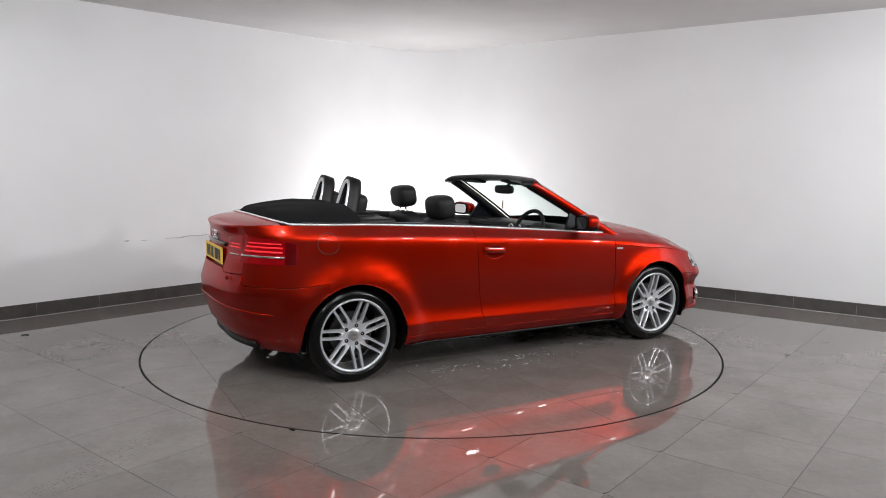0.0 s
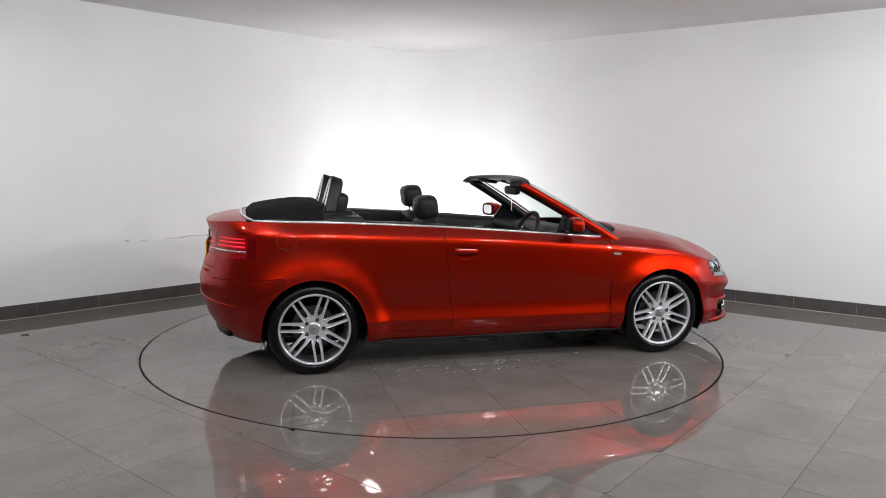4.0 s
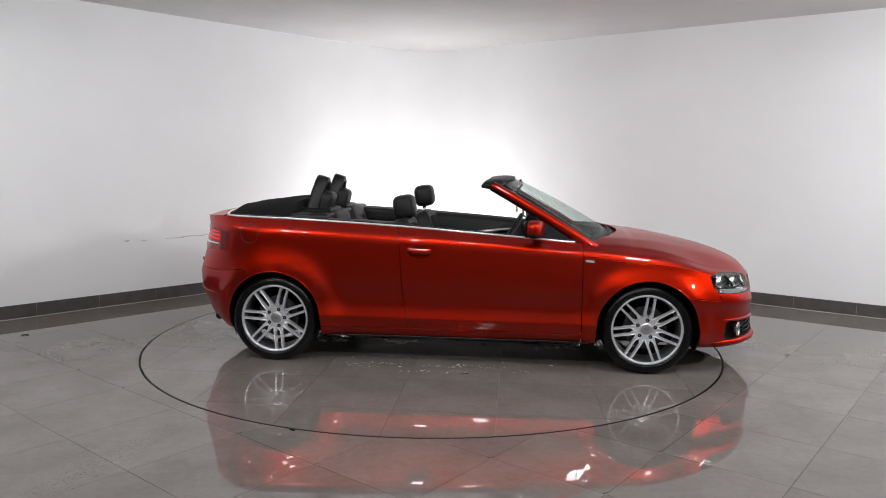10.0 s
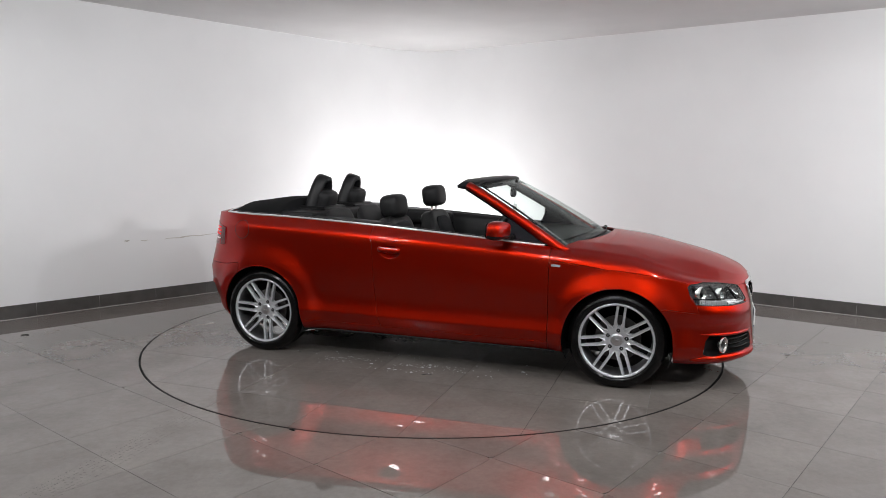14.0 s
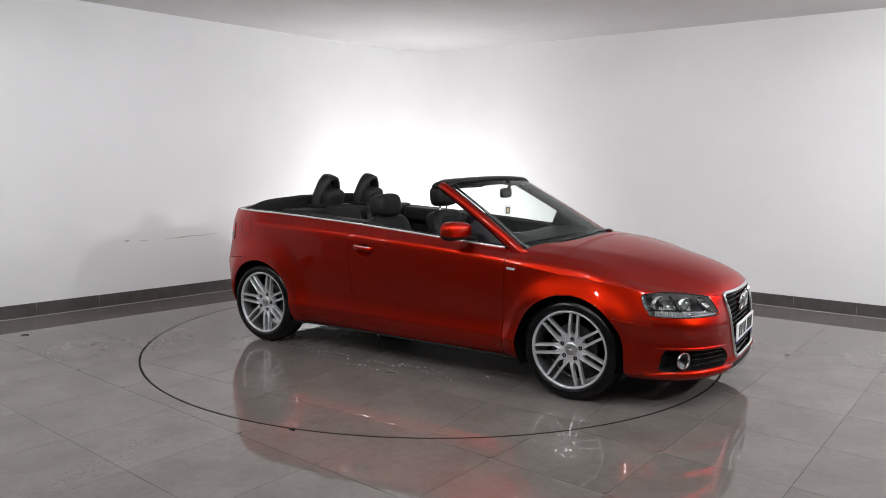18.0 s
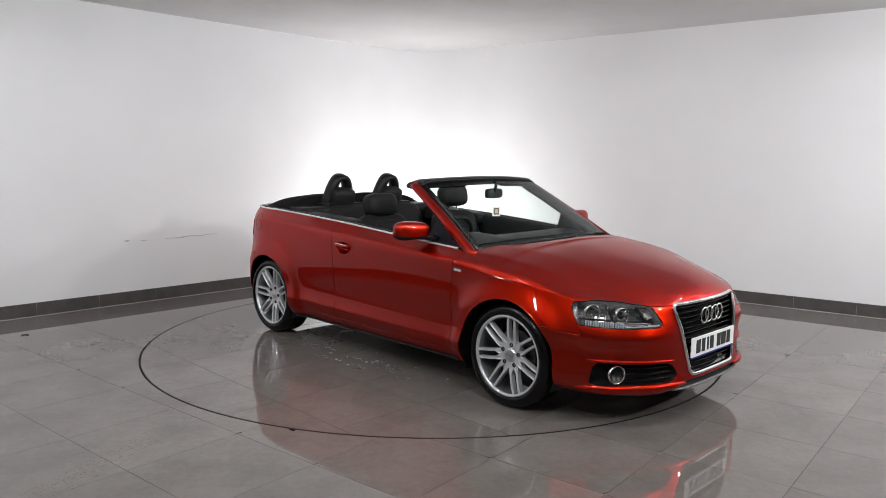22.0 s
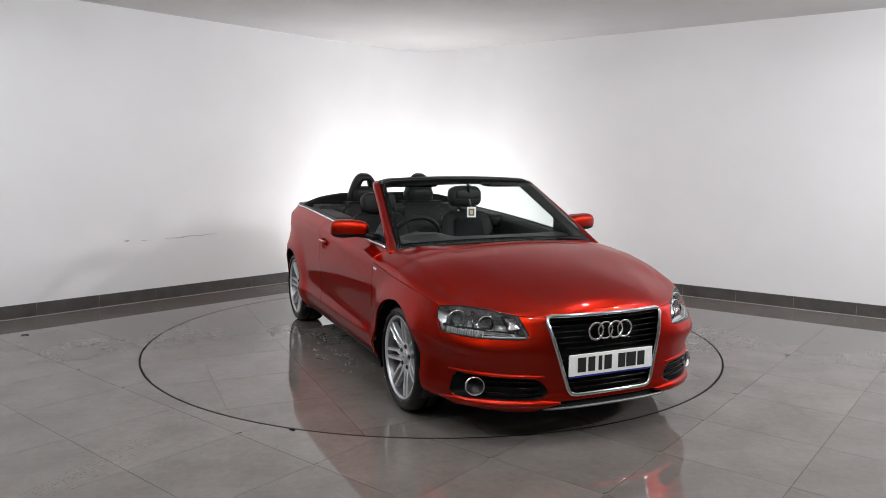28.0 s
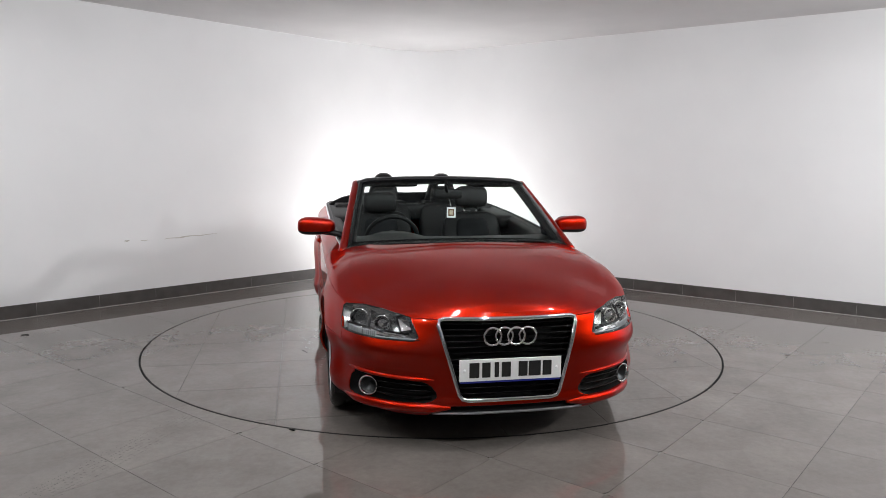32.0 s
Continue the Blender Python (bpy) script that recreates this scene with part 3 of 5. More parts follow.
def build_shell(car):
    bm, lay, names = shell_half()
    bm.normal_update()
    made = {}
    for name in ("front_wing", "door", "sill", "rear_quarter"):
        p = sub_mesh(bm, lay, names.index(name))
        gap_edges(p)
        made[name, -1] = part(name, p.copy(), RED, car)
        made[name, 1] = part(name, flip_y(p), RED, car)
    for name in ("front_bumper", "rear_bumper", "boot_lid"):
        p = mirrored(sub_mesh(bm, lay, names.index(name)))
        if name == "boot_lid":
            rows = [top_row(c, 14) for c in COLS if c <= -1.62]
            add = bmesh.new()
            grid(add, [r for r in rows])
            bmesh.ops.reverse_faces(add, faces=add.faces)
            mirrored(add)
            me = bpy.data.meshes.new("tmp")
            add.to_mesh(me)
            add.free()
            p.from_mesh(me)
            bpy.data.meshes.remove(me)
            bmesh.ops.remove_doubles(p, verts=p.verts, dist=5e-4)
            flip_outward(p)
        gap_edges(p)
        made[name] = part(name, p, RED, car)
    b = sub_mesh(bm, lay, names.index("bonnet"))
    b.faces.layers.int.remove(b.faces.layers.int["panel"])
    rows = []
    for c in [x for x in COLS if x >= 0.86]:
        row = []
        for k, f in enumerate(row_shares(c, 24)):    # the rear edge bows forward to the screen
            lim = 0.86 + 0.29 * (1 - f ** 3)
            cc = lim + (c - 0.86) * (1.2 - lim) / 0.34 if c < 1.2 else c
            row.append(top_row(cc, 24)[k])
        rows.append(row)
    grid(b, rows)
    bmesh.ops.remove_doubles(b, verts=b.verts, dist=5e-4)
    mirrored(b)
    flip_outward(b)
    bmesh.ops.dissolve_degenerate(b, dist=1e-4, edges=b.edges)
    if sum(f.normal.z for f in b.faces) < 0:
        bmesh.ops.reverse_faces(b, faces=b.faces)
    b.normal_update()
    even = [v for v in b.verts if not v.is_boundary and v.normal.z > 0.75 and v.co.x < 1.93]
    for _ in range(10):
        bmesh.ops.smooth_vert(b, verts=even, factor=0.5, use_axis_z=True)
    gap_edges(b)
    made["bonnet"] = part("bonnet", b, RED, car)
    bm.free()
    return made


def shell_tree():
    """The uncut shell, on which lamps, badges and handles are laid."""
    bm = bmesh.new()
    grid(bm, SECT)
    grid(bm, [top_row(c, 24) for c in COLS if c >= 0.86])
    grid(bm, [top_row(c, 14) for c in COLS if c <= -1.62])
    mirrored(bm)
    bmesh.ops.triangulate(bm, faces=bm.faces)
    tree = BVHTree.FromBMesh(bm)
    bm.free()
    return tree


def lathe_part(name, profile, mat, parent, steps=48, label="", close=False, m=None, axis="y", sharp=35):
    bm = lathe(bmesh.new(), profile, steps, axis, close)
    flip_outward(bm)
    sharpen(bm, sharp)
    if m:
        bm.transform(m)
    return part(name, bm, mat, parent, label)


GUN = plain("dark_bolt", (0.05, 0.05, 0.052), 0.35, 0.8)


def build_wheel(name="wheel"):
    """A wheel whose outer face looks to -y, about its hub."""
    wheel = new(name)
    R, RR = 0.309, 0.239
    prof = [(0.11, RR), (0.112, 0.262), (0.105, 0.285), (0.085, R - 0.004), (0.06, R), (0.04, R - 0.002), (0.038, R - 0.008), (0.030, R - 0.008), (0.028, R - 0.001), (0.0, R),
            (-0.028, R - 0.001), (-0.030, R - 0.008), (-0.038, R - 0.008), (-0.040, R - 0.002), (-0.06, R), (-0.085, R - 0.005), (-0.103, 0.289), (-0.111, 0.270), (-0.112, 0.252), (-0.106, 0.244), (-0.098, RR)]
    lathe_part("tyre", prof, RUBBER, wheel, 72, "low black road tyre", sharp=50)
    lathe_part("rim", [(-0.100, 0.2425), (-0.104, 0.239), (-0.100, 0.232), (-0.088, 0.225), (-0.06, 0.217), (0.04, 0.210), (0.10, 0.225), (0.11, 0.241)], BARREL, wheel, 72, sharp=60)
    lathe_part("rim_flange", [(-0.090, 0.2235), (-0.099, 0.225), (-0.1045, 0.232), (-0.104, 0.239), (-0.098, 0.2430)], ALLOY, wheel, 72, sharp=70)
    # seven double spokes
    sp = bmesh.new()
    for side in (-1, 1):
        rows = []
        n = 24
        for k in range(n + 1):
            f = k / n
            r = 0.052 + (0.230 - 0.052) * f
            open_ = max(0.0, min(1.0, (r - 0.088) / 0.022)) ** 0.6
            far_, near_ = 0.0345 - 0.0030 * f, 0.0006 + 0.0150 * open_
            off, half = side * (far_ + near_) / 2, (far_ - near_) / 2
            y = -0.074 - 0.022 * f ** 0.8 + 0.012 * (1 - f) ** 2
            deep = 0.030
            dip = 0.0035 * min(1.0, 8 * f, 6 * (1 - f))
            rows.append([Vector((off - half, y + deep, r)), Vector((off - half, y + 0.003, r)), Vector((off - half * 0.80, y, r)), Vector((off - half * 0.45, y + dip, r)),
                         Vector((off + half * 0.45, y + dip, r)), Vector((off + half * 0.80, y, r)), Vector((off + half, y + 0.003, r)), Vector((off + half, y + deep, r))])
        grid(sp, rows, close_v=True)
    flip_outward(sp)
    sharpen(sp, 20)
    me_ob = part("spoke", sp, ALLOY, wheel)
    for k in range(1, 7):
        share("spoke", me_ob.data, Matrix.Rotation(2 * pi * k / 7, 4, "Y"), wheel)
    lathe_part("hub", [(-0.030, 0.088), (-0.056, 0.086), (-0.0645, 0.080), (-0.066, 0.070), (-0.066, 0.050), (-0.064, 0.042), (-0.068, 0.037), (-0.068, 0.0001)], ALLOY, wheel, 40)
    lathe_part("hub_cap", [(-0.066, 0.0355), (-0.072, 0.0345), (-0.075, 0.028), (-0.0755, 0.0001)], SATIN, wheel, 32, "grey centre cap")
    ring = bmesh.new()
    for k in range(4):
        tube(ring, [(-0.0105 + 0.007 * k + 0.0058 * cos(a * pi / 8), -0.0775, 0.0058 * sin(a * pi / 8)) for a in range(16)], 0.0008, 5, closed=True)
    part("emblem", ring, CHROME, wheel)
    bolt = None
    for k in range(5):
        a = 2 * pi * k / 5 + pi / 2
        m = Matrix.Translation((0.0615 * cos(a), 0, 0.0615 * sin(a)))
        if bolt is None:
            bb = lathe(bmesh.new(), [(-0.058, 0.0145), (-0.069, 0.0140), (-0.073, 0.010), (-0.070, 0.007), (-0.062, 0.0001)], 6, "y")
            flip_outward(bb)
            bolt = part("wheel_bolt", bb, GUN, wheel, smooth=False)
            bolt.matrix_basis = m
        else:
            share("wheel_bolt", bolt.data, m, wheel)
    lathe_part("brake_disc", [(0.0, 0.04), (-0.012, 0.04), (-0.012, 0.145), (0.012, 0.145), (0.012, 0.04)], DISC, wheel, 48)
    return wheel


CAR = tagged(new("car"), "red open-top cabriolet with black interior and silver double-spoke wheels", "car")
TABLE = build_turntable()
lay_skirting()
BODY = build_shell(CAR)
TREE = shell_tree()
WHEEL = build_wheel()
WHEEL.parent = CAR
WHEEL.matrix_basis = Matrix.Translation((AXLE, -0.742, HUB_Z + 0.004)) @ Matrix.Rotation(radians(6.6), 4, "Y")
for wx, wy, turn in ((-AXLE, -0.735, 0), (AXLE, 0.742, pi), (-AXLE, 0.735, pi)):
    copy_thing(WHEEL, Matrix.Translation((wx, wy, HUB_Z + 0.004)) @ Matrix.Rotation(turn, 4, "Z") @ Matrix.Rotation(radians(18 if wx < 0 else 40), 4, "Y"))

# ---- laying parts on the shell ----


def cast(origin, way):
    p, n, _, _ = TREE.ray_cast(Vector(origin), Vector(way).normalized())
    if p is None:
        p, n, _, _ = TREE.find_nearest(Vector(origin))
    if n.dot(Vector(way)) > 0:
        n = -n
    return p, n


def on_side(x, z, s=-1):
    return cast((x, s * 2.0, z), (0, -s, 0))


def on_front(y, z):
    return cast((4, y, z), (-1, 0, 0))


def on_rear(y, z):
    return cast((-4, y, z), (1, 0, 0))


def on_nose(a, z, s=-1):
    d = Vector((cos(radians(a)), s * sin(radians(a)), 0))
    return cast(Vector((1.2, 0, z)) + d * 3, -d)


def on_tail(a, z, s=-1):
    d = Vector((-cos(radians(a)), s * sin(radians(a)), 0))
    return cast(Vector((-1.2, 0, z)) + d * 3, -d)


def densify(poly, step):
    out = []
    n = len(poly)
    for i in range(n):
        (a, b), (c, d) = poly[i], poly[(i + 1) % n]
        m = max(1, int(math.hypot((c - a) / step[0], (d - b) / step[1])))
        out += [(a + (c - a) * k / m, b + (d - b) * k / m) for k in range(m)]
    return out


def poly_patch(name, poly, proj, mat, parent, lift=0.0, depth=0.01, rings=8, dish=None, label="", s=-1, step=(1.5, 0.02), scale=1.0):
    """A sheet laid on the shell inside an outline; dish(f) pushes it in by the ring."""
    pts = densify(poly, step)
    ca, cb = sum(p[0] for p in pts) / len(pts), sum(p[1] for p in pts) / len(pts)
    bm = bmesh.new()
    rows = []
    if depth:
        rows.append([q - n * depth for q, n in (proj(ca + (a - ca) * scale, cb + (b - cb) * scale) for a, b in pts)])
    for k in range(rings + 1):
        f = (1 - k / rings) * scale
        f = max(f, 0.02)
        row = []
        for a, b in pts:
            q, n = proj(ca + (a - ca) * f, cb + (b - cb) * f)
            row.append(q + n * (lift - (dish(f / scale) if dish else 0)))
        rows.append(row)
    vs = grid(bm, rows, close_v=True)
    bm.faces.new(vs[-1])
    if s > 0:
        flip_y(bm)
    flip_outward(bm)
    sharpen(bm, 50)
    return part(name, bm, mat, parent, label)


def quad_patch(name, fn, na, nb, mat, parent, lift=0.003, depth=0.008, label=""):
    """A plate laid on the shell; fn(u, v) gives a point and its normal."""
    bm = bmesh.new()
    rows = []
    for i in range(na + 1):
        row = []
        for j in range(nb + 1):
            q, n = fn(i / na, j / nb)
            row.append(q + n * lift)
        rows.append(row)
    vs = grid(bm, rows)
    low = {}
    for i in range(na + 1):
        for j in range(nb + 1):
            if i in (0, na) or j in (0, nb):
                q, n = fn(i / na, j / nb)
                low[i, j] = bm.verts.new(q + n * (lift - depth))
    loop = [(i, 0) for i in range(na)] + [(na, j) for j in range(nb)] + [(i, nb) for i in range(na, 0, -1)] + [(0, j) for j in range(nb, 0, -1)]
    for k in range(len(loop)):
        a, b = loop[k], loop[(k + 1) % len(loop)]
        bm.faces.new((vs[a[0]][a[1]], vs[b[0]][b[1]], low[b], low[a]))
    flip_outward(bm)
    sharpen(bm, 50)
    return part(name, bm, mat, parent, label)


def strip(points, radius, sides=8, closed=False, flat=1.0):
    return flip_outward(tube(bmesh.new(), points, radius, sides, closed, flat))


def soft_box(name, size, mat, parent, m, label="", round_=0.35, cuts=6, shape=None):
    """A padded block with swollen faces."""
    bm = bmesh.new()
    bmesh.ops.create_cube(bm, size=2)
    bmesh.ops.subdivide_edges(bm, edges=bm.edges, cuts=cuts, use_grid_fill=True)
    for v in bm.verts:
        p = v.co
        n = 2 + 6 * (1 - round_)
        r = (abs(p.x) ** n + abs(p.y) ** n + abs(p.z) ** n) ** (1 / n)
        p = p / r
        if shape:
            p = Vector(shape(p.x, p.y, p.z))
        v.co = Vector((p.x * size[0] / 2, p.y * size[1] / 2, p.z * size[2] / 2))
    bm.transform(m)
    return part(name, bm, mat, parent, label)


SIDES = (-1, 1)


def side_strip_points(off_out, off_up, c0, c1, n, s):
    pts = []
    for k in range(n):
        c = c0 + (c1 - c0) * k / (n - 1)
        e = LINES[-1].at(c)
        pts.append(Vector((e.x, s * (-e.y + off_out), e.z + off_up)))
    return pts


def build_under(car):
    """Dark floor pan and wheel housings."""
    bm = box(bmesh.new(), -1.60, 1.60, -0.70, 0.70, 0.19, 0.25, 0.02)
    box(bm, -1.86, 1.96, -0.45, 0.45, 0.20, 0.26, 0.02)
    part("underbody", bm, BLACK, car)
    for x in (-AXLE, AXLE):
        for s in SIDES:
            bm = bmesh.new()
            prof = [(0.865, ARCH + 0.001), (0.85, ARCH + 0.006), (0.60, ARCH + 0.01), (0.50, ARCH), (0.48, 0.05)]
            rows = []
            for k in range(41):
                a = -0.42 + (pi + 0.84) * k / 40
                row = []
                for h, r in prof:
                    px, pz = x + r * cos(a), max(0.165, HUB_Z + r * sin(a))
                    edge = abs(on_side(x + (ARCH + 0.004) * cos(a), max(0.22, HUB_Z + (ARCH + 0.004) * sin(a)), -1)[0].y) - 0.006
                    row.append(Vector((px, s * min(h, edge), pz)))
                rows.append(row)
            grid(bm, rows)
            part("wheel_liner", bm, BLACK, car)
    for s in SIDES:   # dark backing behind the shut lines
        bm = bmesh.new()
        rows = []
        for c in [x for x in COLS if -0.8 < x < 0.93]:
            sec = section(c)
            rows.append([Vector((p.x, s * (-p.y - 0.030), p.z)) for p in sec[2:-2]])
        grid(bm, rows)
        part("body_frame", flip_outward(bm), BLACK, car)


def build_front(car):
    # grille
    def frame_pts(grow, dx):
        pts = []
        half = GRILLE[1:-1]
        loop = [(y, z) for y, z in half] + [(-y, z) for y, z in reversed(half)]
        dense = []
        for i in range(len(loop)):
            (a, b), (c, d) = loop[i], loop[(i + 1) % len(loop)]
            m = max(1, int(math.hypot(c - a, d - b) / 0.03))
            dense += [(a + (c - a) * k / m, b + (d - b) * k / m) for k in range(m)]
        cz = 0.46
        for y, z in dense:
            q, n = on_front(y * grow, cz + (z - cz) * grow)
            pts.append(q + Vector((dx, 0, 0)))
        return pts
    grille = part("grille", strip(frame_pts(1.0, 0.002), 0.0118, 8, True), CHROME, car, "chrome-framed black radiator grille")
    back = bmesh.new()
    rows = []
    for z in [0.25 + 0.415 * k / 10 for k in range(11)]:
        w = 0.235 + 0.12 * (z - 0.25) / 0.415
        rows.append([Vector((on_front(0.0, z)[0].x - 0.05 - 0.25 * (y / 0.36) ** 2 * 0.3, y, z)) for y in [w * 1.04 * (k / 12 * 2 - 1) for k in range(13)]])
    grid(back, rows)
    part("grille_back", flip_outward(back), MATT, grille)
    z = 0.290
    while z < 0.642:
        w = 0.235 + 0.112 * (z - 0.25) / 0.405
        pts = []
        for k in range(13):
            y = w * (k / 6 - 1)
            q, n = on_front(y, z)
            pts.append(Vector((q.x - 0.012, y, z)))
        part("slat", strip(pts, 0.0075, 8, flat=0.7), SLAT, grille)
        z += 0.0285
    # emblem: four plain rings
    for k in range(4):
        yc = -0.090 + 0.060 * k
        part("ring", strip([Vector((on_front(0, 0.585)[0].x + 0.012 - 0.004 * (k % 2), yc + 0.043 * cos(a * pi / 14), 0.572 + 0.043 * sin(a * pi / 14))) for a in range(28)], 0.0062, 8, True), CHROME, grille)
    # front plate, characters as bars
    px = on_front(0, 0.41)[0].x + 0.006
    plate = part("number_plate", box(bmesh.new(), px, px + 0.008, -0.26, 0.26, 0.356, 0.466, 0.003), WHITE, car, "white number plate", smooth=False)
    for y, w in ((-0.185, 0.05), (-0.125, 0.042), (-0.072, 0.022), (-0.024, 0.046), (0.062, 0.046), (0.122, 0.062), (0.186, 0.046)):
        part("bar", box(bmesh.new(), px + 0.0082, px + 0.0092, y - w / 2, y + w / 2, 0.374, 0.449), LETTER, plate, smooth=False)
    part("strip", box(bmesh.new(), px - 0.001, px + 0.006, -0.255, 0.255, 0.347, 0.3555), BLUE, plate, smooth=False)
    for y in (-0.235, 0.235):
        lathe_part("screw_cap", [(0, 0.0075), (0.003, 0.007), (0.0045, 0.0001)], TRIM, plate, 12, m=Matrix.Translation((px + 0.008, y, 0.411)), axis="x")
    for s in SIDES:
        # headlamp
        pr = lambda a, z: on_nose(a, z, -1)
        lamp_ob = poly_patch("headlight", LAMP, pr, GREYLAMP, car, lift=-0.002, depth=0, rings=10, dish=lambda f: 0.075 * (1 - f ** 5), s=s, label="clear headlight with twin projectors", scale=1.0)
        seal = []
        for a, z in densify(LAMP, (1.5, 0.02)):
            q, n = on_nose(a, z, -1)
            seal.append(Vector((q.x, q.y if s < 0 else -q.y, q.z)) - Vector((n.x, n.y * -s, n.z)) * 0.002)
        part("seal", strip(seal, 0.0035, 6, True), GLOSS, lamp_ob)
        for a, z, r in ((51.2, 0.634, 0.047), (41.0, 0.628, 0.040)):
            q, n = on_nose(a, z, -1)
            way = Vector((0.93, -0.36, 0.0)).normalized()
            m = look(q - n * 0.045, q - n * 0.045 - way).to_4x4()
            b = lathe(bmesh.new(), [(-0.035, 0.0001), (-0.034, r * 0.35), (-0.018, r * 0.72), (0.0, r * 0.94), (0.010, r), (0.010, r * 1.07), (-0.02, r * 1.07)], 32, "z")
            flip_outward(b)
            b.transform(m)
            if s > 0:
                flip_y(b)
            part("reflector", b, CHROME, lamp_ob)
            b = lathe(bmesh.new(), [(0.012, 0.0001), (0.010, r * 0.30), (0.002, r * 0.50), (-0.012, r * 0.56)], 24, "z")
            b.transform(m)
            flip_outward(b)
            if s > 0:
                flip_y(b)
            part("lens", b, CLEARBALL, lamp_ob)
        pts = []
        for k in range(15):
            a = 41 - 12.5 * k / 14
            q, n = on_nose(a, 0.563 - 0.003 * k / 14, -1)
            p = q - n * 0.016
            pts.append(Vector((p.x, p.y * -s, p.z)))
        part("light_bar", strip(pts, 0.0038, 8, flat=1.0), FROST, lamp_ob)
        # ribbed indicator window along the foot
        for k in range(16):
            q, n = on_nose(53.2 - 0.78 * k, 0.5795 - 0.0004 * k, -1)
            p = q - n * 0.020
            part("rib", box(bmesh.new(), -0.0042, 0.0042, -0.0042, 0.0042, -0.0145, 0.0145, 0.002, Matrix.Translation((p.x, p.y * -s, p.z))), FROST, lamp_ob)
        # dark bezel webs that part the chambers
        for a0, z0, a1, z1, r in ((46.2, 0.684, 44.8, 0.600, 0.0065), (55.5, 0.600, 44.8, 0.600, 0.0050), (44.8, 0.600, 31.0, 0.583, 0.0060), (36.2, 0.664, 33.4, 0.588, 0.0080)):
            pts = []
            for k in range(9):
                q, n = on_nose(a0 + (a1 - a0) * k / 8, z0 + (z1 - z0) * k / 8, -1)
                p = q - n * 0.026
                pts.append(Vector((p.x, p.y * -s, p.z)))
            part("bezel", strip(pts, r, 6), GLOSS, lamp_ob)
        for shape in ([(43.6, 0.594), (31.6, 0.579), (29.2, 0.560), (42.6, 0.574)], [(35.6, 0.656), (32.0, 0.648), (30.6, 0.604), (33.4, 0.596)]):
            poly_patch("reflector_panel", shape, pr, CHROME, lamp_ob, lift=-0.020, depth=0, rings=4, dish=lambda f: 0.010 * (1 - f ** 2), s=s)
        cover = poly_patch("cover", LAMP, pr, CLEAR, lamp_ob, lift=0.0005, depth=0, rings=5, s=s, scale=0.995)
        cover.visible_shadow = False
        # vent with the fog lamp
        vent = poly_patch("bumper_vent", VENT, pr, MATT, car, lift=-0.001, depth=0, rings=8, dish=lambda f: 0.05 * (1 - f ** 6), s=s, label="black lower vent with round fog light")
        for z0, z1 in ((0.276, 0.272), (0.304, 0.303), (0.333, 0.331)):
            pts = []
            for k in range(12):
                a = 40.5 - 17 * k / 11
                q, n = on_nose(a, z0 + (z1 - z0) * k / 11, -1)
                p = q - n * 0.014
                pts.append(Vector((p.x, p.y * -s, p.z)))
            part("slat", strip(pts, 0.0055, 6), SLAT, vent)
        for nm, zt, rad, a0, a1, out, lean in (("vent_brow", 0.3735, 0.0105, 52.5, 23.0, -0.0015, -0.014), ("vent_blade", 0.213, 0.0255, 56.0, 18.0, -0.003, 0.010)):
            pts = []
            for k in range(25):
                q, n = on_nose(a0 + (a1 - a0) * k / 24, zt + lean * k / 24, -1)
                p = q + n * out
                pts.append(Vector((p.x, p.y * -s, p.z)))
            part(nm, strip(pts, lambda f: rad * (0.35 + 0.65 * min(1.0, 6 * f, 6 * (1 - f))), 10), RED, car)
        q, n = on_nose(43.4, 0.304, -1)
        way = Vector((0.90, -0.43, 0)).normalized()
        c = q - n * 0.010
        for nm, prof, mt in (("fog_ring", [(0.0, 0.052), (0.010, 0.050), (0.012, 0.0475), (0.010, 0.0445), (-0.01, 0.042)], CHROME),
                             ("fog_bowl", [(-0.030, 0.0001), (-0.026, 0.018), (-0.006, 0.042)], GUN),
                             ("fog_lens", [(0.005, 0.0001), (0.004, 0.02), (0.0, 0.043), (-0.004, 0.043), (0.0, 0.02), (0.001, 0.0001)], CLEAR)):
            b = lathe(bmesh.new(), prof, 32, "z")
            b.transform(look(c, c - way))
            flip_outward(b)
            if s > 0:
                flip_y(b)
            part(nm, b, mt, vent)
    # lower lip
    lip, gap = [], []
    for k in range(41):
        y = -0.385 + 0.77 * k / 40
        q, n = on_front(y, 0.225)
        lip.append(Vector((q.x - 0.002 - 0.6 * max(0, abs(y) - 0.33) ** 1.5, y, 0.196)))
        gap.append([Vector((q.x - 0.030, y, 0.262)), Vector((q.x - 0.026, y, 0.215)), Vector((q.x - 0.012, y, 0.196))])
    part("splitter", strip(lip, 0.0085, 8, flat=0.8), LIPGREY, car, "dark silver lower lip")
    b = bmesh.new()
    grid(b, gap)
    part("splitter_base", flip_outward(b), MATT, car)


